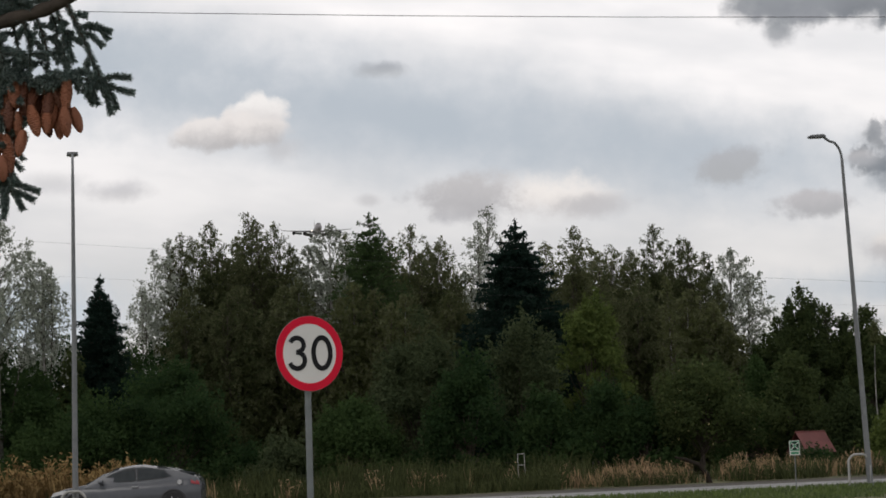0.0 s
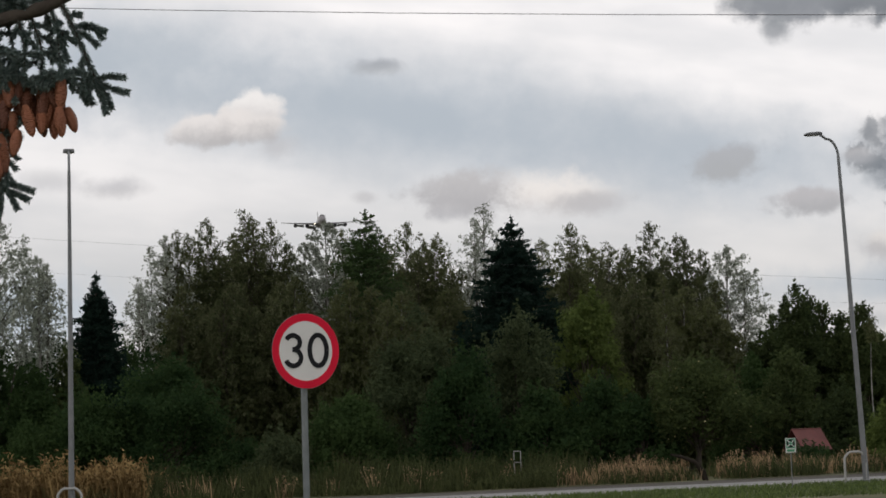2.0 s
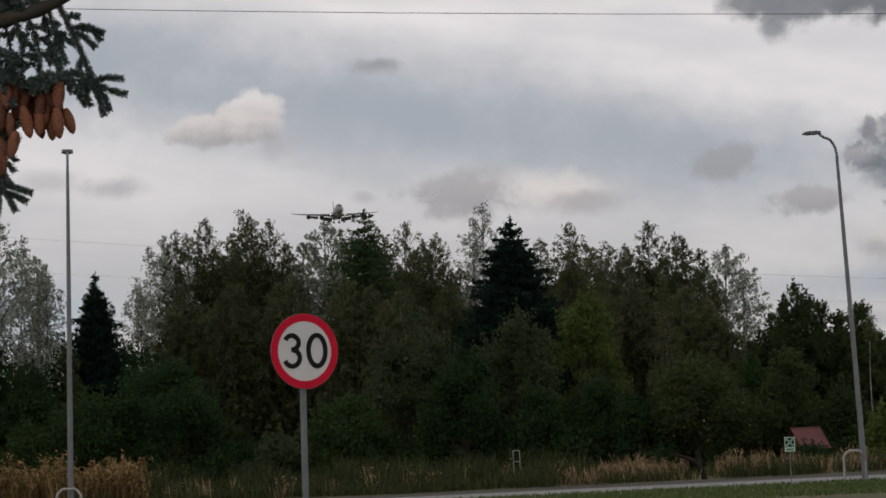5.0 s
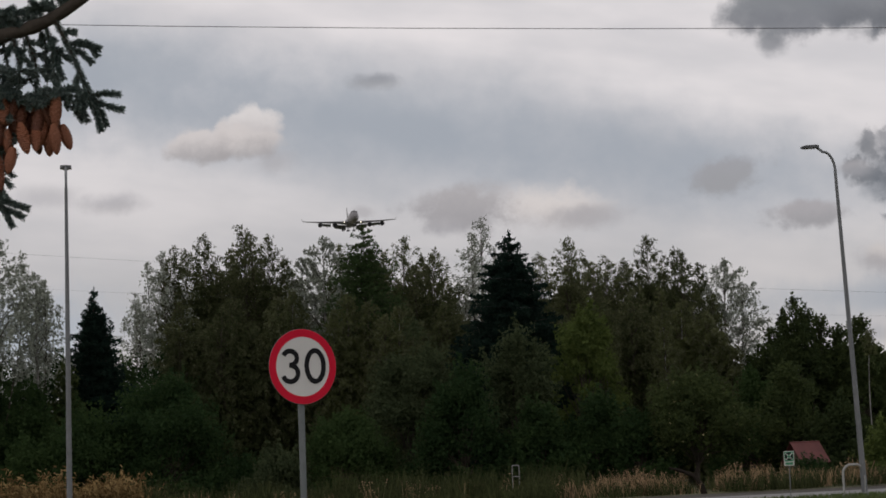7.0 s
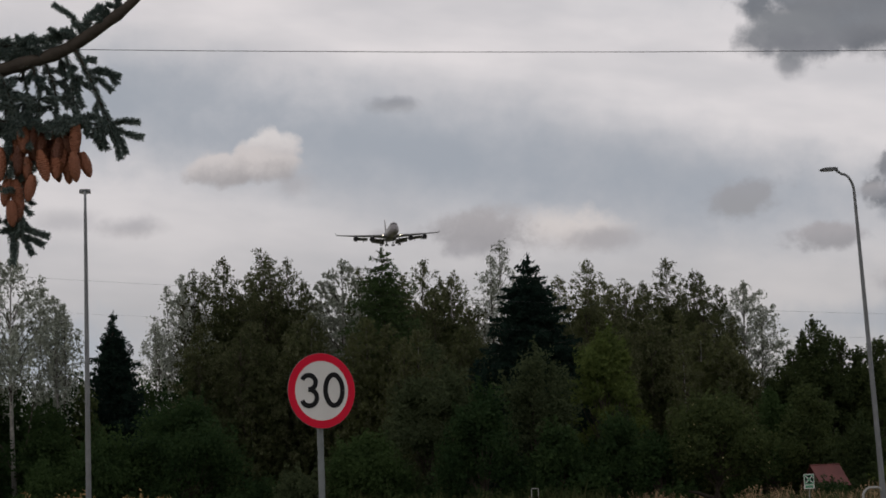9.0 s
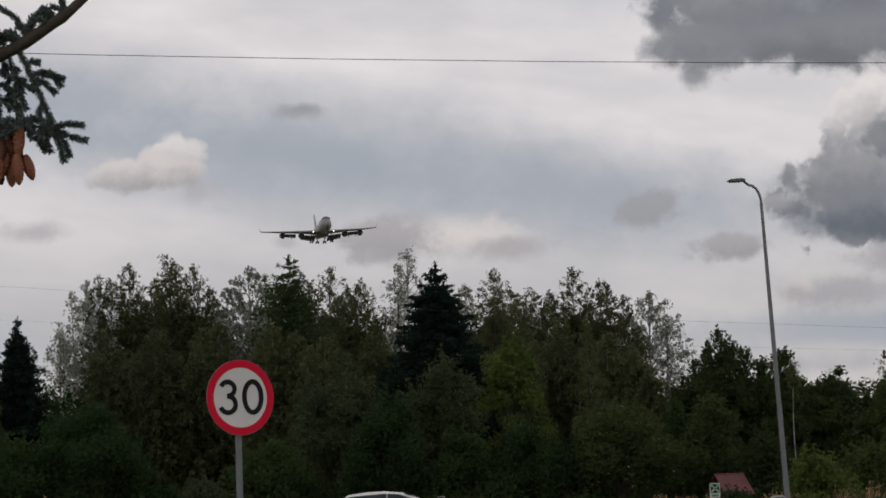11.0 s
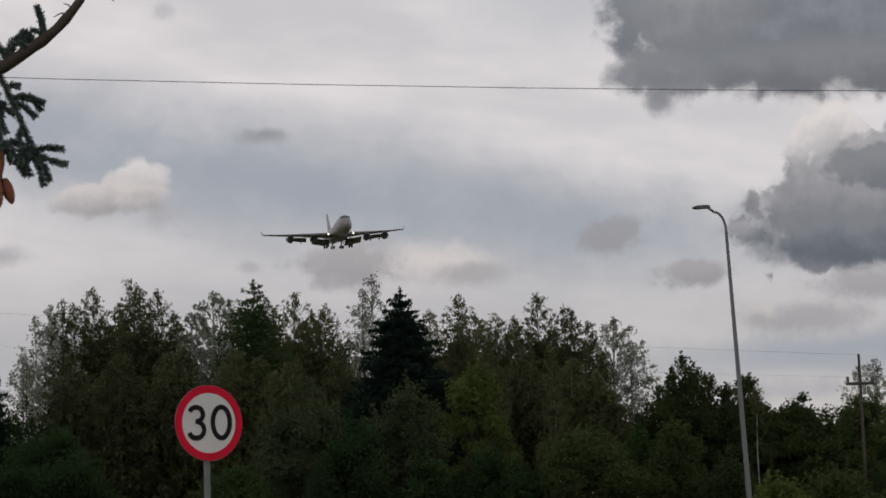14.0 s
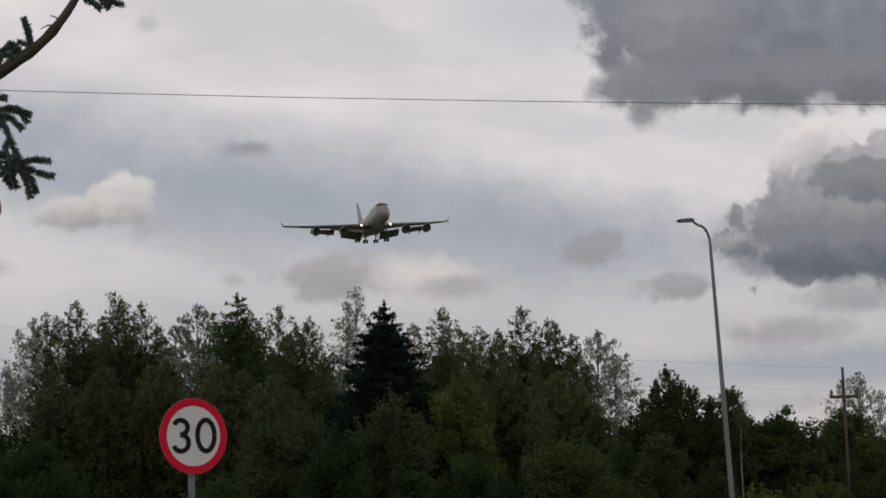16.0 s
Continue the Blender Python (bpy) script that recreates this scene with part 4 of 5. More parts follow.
def hut():
    x = 13.75
    ob = thing("garden_hut", pose(x, 84.5, grade(x) - 0.26, 0, 0, 108), "small wooden hut with faded red sheet roof half hidden in weeds", "hut")
    part("wall", Shape().prism([(-0.62, -0.1), (0.62, -0.1), (0.62, 1.02), (0, 1.5), (-0.62, 1.02)], -0.5, 0.5), M_HUT, ob, smooth=False)
    for s in (-1, 1):
        sh = Shape()
        a, b = V3((0, 0, 1.78)), V3((s * 0.86, 0, 1.0))
        n_ = V3((s * 0.78, 0, 0.86)).normalized() * 0.03
        sh.add([(p.x + q.x, y, p.z + q.z) for y in (-0.62, 0.62) for p, q in ((a, V3((0, 0, 0))), (b, V3((0, 0, 0))), (b, n_), (a, n_))],
               [(0, 1, 2, 3), (7, 6, 5, 4), (0, 4, 5, 1), (1, 5, 6, 2), (2, 6, 7, 3), (3, 7, 4, 0)])
        part("roof", sh, M_ROOF, ob, "faded red roof sheet", False)
    part("ridge_cap", Shape().tube([(0, -0.63, 1.80), (0, 0.63, 1.80)], 0.04, 6), M_ROOF, ob)


def metal_frame():
    x = 2.54
    ob = thing("metal_frame", pose(x, 80, grade(x), 0, 0, 12), "small pale metal frame on two legs in tall weeds", "frame")
    z0, z1, w = 0.82, 1.22, 0.125
    for s in (-1, 1):
        part("leg", Shape().tube([(s * w, 0, -0.2), (s * w, 0, z1)], 0.014, 8), M_KERB, ob)
    for z in (z0, z1):
        part("crossbar", Shape().tube([(-w, 0, z), (w, 0, z)], 0.014, 8), M_KERB, ob)


def fallen_branch():
    ob = thing("leaning_trunk", pose(8.16, 76.6, grade(8.2) - 0.02), "dark leaning broken trunk in dry grass", "dead wood")
    part("trunk", Shape().tube([(0.77, 0, -0.1), (0.68, 0.02, 0.22), (0.43, 0, 0.60), (-0.07, 0.05, 0.81), (-0.42, 0.1, 0.89)], [0.11, 0.10, 0.085, 0.06, 0.03], 8), M_DARKWOOD, ob)
    part("stub", Shape().tube([(0.45, 0, 0.54), (0.53, -0.05, 0.89)], [0.05, 0.02], 6), M_DARKWOOD, ob)


def cable(name, a, b, sag, r, label, group=""):
    a, b = V3(a), V3(b)
    pts = []
    for k in range(49):
        s = k / 48
        p = a.lerp(b, s)
        p.z -= sag * 4 * s * (1 - s)
        pts.append(p)
    tagged(part(name, Shape().tube(pts, r, 5), M_WIRE, None, label), category="cable", group=group)


def utility_pole(x, y, high, arm_z, arm, label):
    ob = thing("utility_pole", pose(x, y, grade(max(-60, min(60, x)))), label, "utility pole", "utility poles")
    part("pole", Shape().tube([(0, 0, -0.5), (0, 0, high * 0.5), (0, 0, high)], [0.07, 0.062, 0.05], 12), M_WOOD, ob)
    part("crossarm", Shape().box((-arm, -0.06, arm_z - 0.06), (arm, 0.06, arm_z + 0.06), 0.01), M_WOOD, ob)
    for s in (-1, 1):
        part("insulator", Shape().tube([(s * (arm - 0.06), 0, arm_z + 0.05), (s * (arm - 0.06), 0, arm_z + 0.14), (s * (arm - 0.06), 0, arm_z + 0.26), (s * (arm - 0.06), 0, arm_z + 0.3)], [0.03, 0.07, 0.06, 0.02], 10), M_LAMPHEAD, ob, "dark insulator")


speed_sign()
street_lamp(11.57, 61.3, 9.72, 8, -1.95, 0.50, "tall grey steel street lamp with curved arm beside the road")
street_lamp(-9.86, 58.0, 9.83, -80.2, 0.72, 0.75, "tall grey steel street lamp seen end-on beside the road")
hoop(11.28, 61.25, 0.58, 0.86, 0, "pale tubular guard hoop at a lamp post's foot")
hoop(-9.87, 57.8, 0.62, 0.86, 0, "pale tubular guard hoop around a lamp post's foot")
plate_sign()
hut()
metal_frame()
fallen_branch()
utility_pole(21.12, 87, 7.05, 5.87, 0.56, "weathered wooden utility pole with one crossarm above bushes")
cable("overhead_cable", (-60, 26, 13.43), (70, 26, 8.98), 4.65, 0.0042, "single thin overhead cable crossing the sky")
cable("power_line", (21.12, 87, 7.27), (-45, 92, 14.05), 0.5, 0.0035, "thin distant power line above the wood", "power lines")
cable("power_line", (20.62, 87, 6.4), (-45.5, 92, 12.35), 0.5, 0.0022, "thin distant power line crossing the wood", "power lines")
utility_pole(-45.0, 92, 14.4, 12.35, 0.65, "weathered wooden utility pole far along the line")
utility_pole(-60.0, 26, 13.95, 13.3, 0.5, "weathered wooden utility pole carrying the near cable")
utility_pole(70.0, 26, 8.45, 7.9, 0.5, "weathered wooden utility pole carrying the near cable")


# ---- the near spruce whose branch hangs into view ----
def bough(px, py, depth=0.0):
    """A place on the bough's own grid, about 1.5 mm a step, x along and y down."""
    return np.array([-1.139 + 0.001464 * px + 0.00005 * (py - 35), 5.7 + depth, 2.763 - 0.001462 * (py - 35) - 0.000055 * px])


def spline(pts, n):
    pts = np.array(pts, float)
    d = np.concatenate([[0], np.cumsum(np.linalg.norm(np.diff(pts, axis=0), axis=1))])
    s = np.linspace(0, d[-1], n)
    q = np.stack([np.interp(s, d, pts[:, k]) for k in range(3)], axis=1)
    for _ in range(3):
        q[1:-1] = (q[:-2] + 2 * q[1:-1] + q[2:]) / 4
    return q


def needles(rng, line, per_m, length, spread=1.0):
    """Needles all round a twig, leaning towards its tip."""
    seg = np.linalg.norm(np.diff(line, axis=0), axis=1)
    n_ = max(12, int(seg.sum() * per_m))
    u = rng.uniform(0, 1, n_) * (len(line) - 1)
    i = np.minimum(u.astype(int), len(line) - 2)
    p = line[i] + (line[i + 1] - line[i]) * (u - i)[:, None]
    t = unit(line[i + 1] - line[i])
    side = unit(np.cross(t, rng.normal(size=(n_, 3))))
    d = unit(t * rng.uniform(0.5, 1.1, (n_, 1)) + side * spread)
    ln = length * rng.uniform(0.7, 1.2, (n_, 1))
    w = unit(np.cross(d, rng.normal(size=(n_, 3)))) * 0.0015
    return np.stack([p - w, p + w, p + d * ln + w * 0.4, p + d * ln - w * 0.4], axis=1)


def cone_shape(rng, length, wide):
    """A hanging spruce cone: overlapping rows of scales round a spindle."""
    rows, n_ = 15, 12
    rings = []
    for k in range(rows * 2):
        s = k / (rows * 2 - 1)
        r_ = wide * 0.5 * (math.sin(math.pi * min(1, 0.10 + 0.86 * s)) ** 0.62) * (1.0 if s < 0.97 else 0.5)
        r_ *= 1.06 if k % 2 else 0.95
        z = -length * s - (0.002 if k % 2 else 0)
        rings.append([(r_ * (1 + 0.10 * ((j + k // 2) % 2)) * math.cos(2 * math.pi * j / n_), r_ * (1 + 0.10 * ((j + k // 2) % 2)) * math.sin(2 * math.pi * j / n_), z) for j in range(n_)])
    return Shape().rings(rings)


def near_spruce():
    rng = np.random.default_rng(77)
    tree = thing("blue_spruce_tree", pose(-2.9, 5.9, 0), "blue spruce with a drooping bough full of brown cones", "tree")
    tree_at = np.array([-2.9, 5.9, 0.0])
    loc = lambda a: np.asarray(a) - tree_at
    part("trunk", Shape().tube([(0, 0, -0.2), (0.03, 0, 2.0), (0, 0.02, 4.5), (0, 0, 7.5)], [0.17, 0.14, 0.10, 0.02], 14), M_BARK, tree)
    limb_pts = spline([loc(bough(*p)) for p in ((-1260, -20, 0.2), (-700, 75, 0.1), (-300, 100, 0.05), (-140, 85, 0.02), (-60, 62, 0), (0, 39, 0), (40, 30, 0), (84, 17, 0), (114, 4, 0), (146, -18, 0), (186, -45, 0), (218, -67, 0), (240, -90, 0), (258, -112, 0), (272, -132, 0.01), (290, -165, 0.02), (330, -250, 0.05))], 90)
    limb = part("bough", Shape().tube(limb_pts, [(0.0225 - 0.0165 * (k / 89) ** 5) * (1 + 0.07 * math.sin(k * 1.9) + 0.06 * math.sin(k * 3.7)) for k in range(90)], 10), M_BARK, tree)
    quads = []
    wood = Shape()

    def twig(pts, thick, per_m=4200, ln=0.017, bare=0.0):
        line = spline([loc(bough(*p)) for p in pts], 16)
        wood.tube(line, [thick * (1 - 0.6 * k / 15) for k in range(16)], 6)
        if per_m:
            quads.append(needles(rng, line[int(bare * 16):], per_m, ln))
        return line

    def spray(pts, thick, shoots, reach, per_m=4600, droop=0.5):
        """A twig with side shoots that carry the needles."""
        line = twig(pts, thick, 2200, 0.013)
        for _ in range(shoots):
            k = rng.integers(3, 16)
            out_ = unit(rng.normal(size=3) * np.array([1, 0.8, 0.6]) + np.array([0.15, 0, -droop]))
            ln = reach * rng.uniform(0.5, 1.2)
            sub = spline([line[k], line[k] + out_ * ln * 0.55 + np.array([0, 0, 0.006]), line[k] + out_ * ln], 8)
            wood.tube(sub, [0.0022] * 4 + [0.0016] * 4, 4)
            quads.append(needles(rng, sub, per_m, 0.0125))

    # hanging sprays along the bough
    twig(((118, 2, 0), (140, 50, -0.01), (160, 105, -0.01), (178, 148, -0.02)), 0.0065, 5600, 0.0135)
    for tip in (((176, 146, -0.02), (200, 142, -0.03), (229, 144, -0.03)), ((178, 150, -0.02), (205, 165, -0.03), (233, 172, -0.03)), ((172, 148, -0.02), (186, 178, -0.03), (192, 209, -0.03)),
                ((165, 150, -0.01), (160, 170, -0.01), (168, 189, -0.01)), ((150, 148, 0), (143, 166, 0), (158, 187, 0)), ((140, 140, 0), (125, 135, 0), (112, 128, 0.01)), ((182, 152, -0.02), (197, 182, -0.02), (202, 200, -0.03)),
                ((165, 140, 0), (150, 132, 0), (136, 128, 0)), ((140, 48, 0), (168, 50, 0), (196, 57, 0)), ((143, 58, 0), (165, 66, 0), (180, 82, 0)), ((150, 45, 0), (180, 48, 0), (190, 70, 0)), ((130, 30, 0), (142, 26, 0), (155, 28, 0)),
                ((160, 100, 0), (150, 118, 0), (152, 134, 0)), ((120, 60, 0), (118, 90, 0), (128, 112, 0)), ((170, 120, 0), (166, 135, 0), (170, 160, 0))):
        twig(tip, 0.003, 6500, 0.0135)
    for pts, sh_, rc in ((((100, 8, 0), (110, 60, 0.02), (108, 118, 0.03), (125, 135, 0.02)), 9, 0.06), (((60, 20, 0), (75, 70, 0.03), (80, 115, 0.02), (76, 150, 0)), 9, 0.05),
                         (((20, 32, 0), (25, 80, 0.04), (30, 130, 0.03), (22, 172, 0)), 16, 0.07), (((40, 30, 0), (55, 90, -0.03), (50, 140, -0.02)), 9, 0.055),
                         (((-20, 45, 0), (-10, 120, 0.02), (-15, 180, 0), (8, 240, 0), (4, 320, 0), (10, 352, 0)), 16, 0.06), (((-60, 60, 0), (-55, 130, 0), (-60, 220, 0), (-50, 330, 0)), 22, 0.09),
                         (((-60, 132, 0), (0, 142, -0.02), (60, 150, -0.03), (130, 142, -0.02), (168, 148, -0.02)), 44, 0.045), (((-120, 80, 0), (-110, 200, 0), (-120, 330, 0)), 22, 0.09),
                         (((-80, 20, 0.03), (-20, 10, 0.02), (50, 2, 0)), 22, 0.06), (((-10, 60, -0.05), (5, 100, -0.05), (10, 135, -0.04)), 18, 0.06), (((85, 12, 0.03), (95, 40, 0.05), (90, 90, 0.05)), 7, 0.05),
                         (((-40, 40, 0.08), (-20, 90, 0.1), (10, 150, 0.09), (0, 200, 0.08)), 22, 0.06), (((-60, 130, 0.06), (0, 150, 0.05), (50, 160, 0.04)), 44, 0.045),
                         (((-90, 25, 0), (-30, 5, 0), (30, -5, 0), (90, -18, 0)), 30, 0.04), (((-40, 180, 0.05), (-10, 200, 0.05), (0, 260, 0.05), (-10, 330, 0.04)), 18, 0.05)):
        spray(pts, 0.004, sh_, rc)
    for tip in (((4, 330, 0), (28, 338, 0), (52, 346, 0)), ((6, 340, 0), (14, 360, 0), (22, 378, 0)), ((2, 346, 0), (26, 352, 0), (42, 362, 0)), ((0, 330, 0), (-14, 350, 0), (-10, 380, 0)), ((-5, 350, 0), (-8, 375, 0), (-14, 395, 0))):
        twig(tip, 0.003, 6500, 0.0135)
    # leafy shoots along the upper side of the bough, and two bare curled ones
    for tip in (((136, -16, 0), (120, -52, -0.01), (88, -72, -0.01)), ((138, -20, 0), (142, -52, 0), (174, -71, 0)), ((142, -20, 0), (150, -54, 0.01), (167, -74, 0.01)), ((132, -8, 0), (102, -24, 0), (70, -14, 0)), ((122, -4, 0), (104, -18, 0.01), (84, -12, 0.01)),
                ((126, -8, 0.01), (110, -30, 0.01), (96, -30, 0.02)), ((66, 18, 0), (44, 2, 0), (14, -15, 0)), ((92, 10, 0), (76, 0, 0), (58, 4, 0)), ((160, -30, 0), (170, -52, 0), (182, -63, 0)), ((188, -46, 0), (180, -62, 0), (160, -60, 0)), ((150, -24, 0), (140, -36, 0), (118, -38, 0)),
                ((176, -40, -0.01), (160, -50, -0.01), (146, -46, -0.01)), ((205, -60, 0), (196, -72, 0), (182, -74, 0)), ((206, -62, 0), (197, -100, 0), (194, -117, 0)), ((204, -62, 0), (202, -86, 0), (200, -104, 0)), ((30, 30, 0), (6, 12, 0), (-20, 6, 0)), ((48, 24, 0), (28, 14, 0.01), (4, 20, 0.01))):
        twig(tip, 0.0032, 6200, 0.0125)
    for tip in (((251, -104, 0), (237, -107, 0), (222, -99, 0)), ((256, -112, 0), (250, -122, 0), (240, -124, 0)), ((215, -66, 0), (206, -78, 0), (198, -74, 0))):
        twig(tip, 0.0025, 0)
    for tip in (((300, -155, 0), (318, -150, 0), (330, -138, 0)), ((318, -185, 0), (335, -170, 0), (350, -148, 0)), ((310, -170, 0), (345, -155, 0), (370, -145, 0)), ((322, -195, 0), (326, -165, 0), (345, -140, 0))):
        twig(tip, 0.003, 6000, 0.0135)
    part("twigwork", wood, M_BARK, limb, kind="stuff")
    soup("needles", np.concatenate(quads), M_NEEDLE, limb, "stuff", label="blue-green needles")
    # cones in a hanging cluster
    shapes = [cone_shape(rng, 0.078, 0.0300), cone_shape(rng, 0.068, 0.0285), cone_shape(rng, 0.088, 0.0310)]
    meshes = []
    for i, (px, py, lean, tip_) in enumerate(((28, 148, 4, 0), (62, 158, -12, 1), (78, 165, 8, 2), (92, 170, 3, 0), (110, 182, 6, 1), (124, 142, 2, 2), (52, 178, -4, 1), (72, 195, 2, 0), (84, 200, 5, 1),
                                              (103, 205, 0, 1), (116, 198, 8, 0), (128, 196, 12, 1), (8, 165, -5, 2), (20, 185, 3, 0), (4, 195, -6, 1), (42, 240, 6, 1), (12, 268, 3, 0), (14, 225, -3, 1), (98, 158, 14, 1), (44, 158, -8, 0), (-14, 190, 0, 2), (-4, 240, 4, 0), (64, 170, 10, 2), (36, 168, -14, 1), (88, 180, -6, 0), (56, 196, 12, 2), (98, 190, -9, 1), (70, 178, -16, 0), (30, 205, 8, 1), (108, 168, -3, 2), (0, 285, 5, 1), (6, 245, -8, 2), (80, 150, -4, 1), (50, 150, 14, 0))):
        if i < 3:
            ob = part("cone", shapes[i], M_CONE, limb, "brown hanging spruce cone")
            meshes.append(ob.data)
        else:
            ob = tagged(new("cone", meshes[tip_]), "brown hanging spruce cone")
            ob.parent = limb
        ob.matrix_basis = Matrix.Translation(loc(bough(px - 7, py - 1, -0.03 + 0.05 * ((i * 7) % 5) / 4))) @ pose(0, 0, 0, ((i * 37) % 29) - 14, -lean * 1.3, i * 40)
    return limb


spruce_bough = near_spruce()

# ---- the airliner ----
def foil(le, chord, thick, z, y, twist=0.0):
    """One wing section at y: leading edge at x = le, chord going aft."""
    out_ = []
    for s, t_ in ((0, 0), (0.04, 0.5), (0.15, 0.9), (0.4, 1.0), (0.7, 0.6), (1.0, 0.04), (0.7, -0.25), (0.4, -0.5), (0.15, -0.5), (0.04, -0.3)):
        out_.append((le - s * chord, y, z + t_ * thick * 0.6 - twist * s * chord))
    return out_


def airliner():
    ob = thing("jumbo_jet_airliner", pose(0, 0, 0), "four-engined pale grey jumbo jet airliner landing with gear down", "airplane")
    st = [(0.0, 0.12, -0.75, -1.0), (-0.5, 0.75, 0.1, -1.6), (-1.5, 1.45, 1.2, -2.2), (-3.0, 2.1, 2.55, -2.7), (-4.2, 2.45, 3.5, -2.95), (-5.5, 2.72, 4.15, -3.1), (-8.0, 3.05, 4.7, -3.22), (-12, 3.22, 4.85, -3.25), (-20, 3.25, 4.75, -3.25),
          (-24, 3.25, 4.3, -3.25), (-28, 3.25, 3.5, -3.25), (-32, 3.25, 3.25, -3.25), (-45, 3.25, 3.25, -3.25), (-50, 3.15, 3.22, -2.9), (-56, 2.65, 3.1, -1.6), (-62, 1.75, 2.8, -0.1), (-67, 0.85, 2.3, 0.9), (-69.5, 0.25, 1.8, 1.3)]
    rings = []
    for x, w, zt, zb in st:
        ring = []
        for k in range(28):
            a = 2 * math.pi * k / 28
            c, s = math.cos(a), math.sin(a)
            if s >= 0:
                hump = max(0.0, zt - 3.3)
                pinch = 1 - 0.16 * min(1, hump) * s ** 2
                ring.append((x, w * c * pinch, s * zt if zt > 0 else zt))
            else:
                ring.append((x, w * c, -s * zb if zb < 0 else zb + 0.3 * (1 + s)))
        rings.append(ring)
    body = part("fuselage", Shape().rings(rings), M_SKIN, ob)
    # flight deck windows
    for s in (-1, 1):
        for a0, a1 in ((0.05, 0.75), (0.85, 1.45), (1.55, 2.05)):
            sh = Shape()
            pts = []
            for yy, zz in ((a0, 3.05), (a1, 3.0), (a1, 3.62), (a0, 3.72)):
                xx = -3.35 - (zz - 3.0) * 1.3 - 0.42 * yy ** 2
                pts.append((xx, s * yy, zz))
            sh.add(pts + [(x - 0.7, y * 0.9, z - 0.35) for x, y, z in pts], [(0, 1, 2, 3), (7, 6, 5, 4), (0, 4, 5, 1), (1, 5, 6, 2), (2, 6, 7, 3), (3, 7, 4, 0)])
            part("cockpit_window", sh, M_GLASS, body, "dark cockpit window", False)
    part("belly_fairing", Shape().rings([[(x, w * math.cos(a), -2.4 - h_ * (0.5 - 0.5 * math.sin(a))) for a in [2 * math.pi * k / 16 for k in range(16)]] for x, w, h_ in ((-19, 1.5, 0.6), (-23, 3.3, 1.5), (-36, 3.3, 1.5), (-41, 1.6, 0.7))]), M_WING, ob)
    for s in (-1, 1):
        wing = part("wing", Shape().rings([foil(-20.0, 15.5, 2.0, -2.1, s * 2.9), foil(-27.6, 9.8, 1.2, -0.95, s * 12.0), foil(-36.4, 6.4, 0.7, 0.35, s * 22.5), foil(-44.2, 3.6, 0.35, 1.75, s * 31.6)]), M_WING, ob)
        part("winglet", Shape().rings([foil(-44.4, 3.4, 0.3, 1.75, s * 31.6), [(x - 2.0, s * 32.4, z + 1.9) for x, _, z in foil(-44.4, 1.3, 0.12, 1.75, 0)]]), M_WING, wing)
        for y0, y1, l0, l1, z0, z1, ch in ((3.4, 11.0, -34.6, -36.2, -2.9, -1.75, 4.2), (13.4, 21.8, -37.4, -41.6, -1.35, -0.25, 2.6)):
            part("flap", Shape().rings([foil(l0 + 0.6, ch, 0.35, z0, s * y0, 0.62), foil(l1 + 0.6, ch * 0.86, 0.3, z1, s * y1, 0.62)]), M_WING, wing, "lowered trailing-edge flap")
        for y0, l0, z0 in ((5.2, -33, -3.0), (9.0, -34, -2.3), (15.6, -36.5, -1.6), (19.8, -39.0, -1.0)):
            part("flap_fairing", Shape().tube([(l0 + 2.5, s * y0, z0), (l0, s * y0, z0 - 0.35), (l0 - 3.2, s * y0, z0 - 1.3), (l0 - 4.6, s * y0, z0 - 1.9)], [0.1, 0.32, 0.28, 0.06], 8), M_WING, wing)
        for y0, x0, z0 in ((11.7, -23.3, -3.35), (20.9, -31.2, -2.15)):
            prof = ((0.0, 1.36), (-0.25, 1.52), (-1.6, 1.60), (-3.4, 1.46), (-4.4, 1.18), (-4.45, 0.85), (-6.2, 0.45), (-6.9, 0.08))
            eng = part("engine", Shape().rings([[(x0 + dx_, s * y0 + r_ * math.cos(a), z0 + r_ * math.sin(a)) for a in [2 * math.pi * k / 24 for k in range(24)]] for dx_, r_ in prof], False), M_NACELLE, ob)
            part("intake", Shape().rings([[(x0 + dx_, s * y0 + r_ * math.cos(a), z0 + r_ * math.sin(a)) for a in [2 * math.pi * k / 24 for k in range(24)]] for dx_, r_ in ((0.0, 1.36), (-0.9, 1.25), (-0.95, 0.34), (-0.45, 0.05))], False), M_INTAKE, eng, "dark fan intake")
            part("pylon", Shape().rings([[(x0 - 1.0, s * y0 + 0.16, z0 + 1.3), (x0 - 1.0, s * y0 - 0.16, z0 + 1.3), (x0 - 5.0, s * y0 - 0.16, z0 + 0.9), (x0 - 5.0, s * y0 + 0.16, z0 + 0.9)],
                                         [(x0 - 3.6, s * y0 + 0.14, z0 + 2.1), (x0 - 3.6, s * y0 - 0.14, z0 + 2.1), (x0 - 8.2, s * y0 - 0.14, z0 + 2.1), (x0 - 8.2, s * y0 + 0.14, z0 + 2.1)]]), M_WING, eng)
        part("tailplane", Shape().rings([foil(-57.5, 9.0, 0.8, 1.6, s * 1.0), foil(-65.5, 2.8, 0.3, 2.7, s * 11.0)]), M_WING, ob)
        part("landing_light", Shape().rings([[(-21.9 + dx_, s * 5.4 + r_ * math.cos(a), -1.75 + r_ * math.sin(a)) for a in [2 * math.pi * k / 14 for k in range(14)]] for dx_, r_ in ((-0.5, 0.12), (-0.15, 0.30), (0.05, 0.30), (0.22, 0.2), (0.28, 0.05))]), M_LIGHT, ob, "bright landing light")
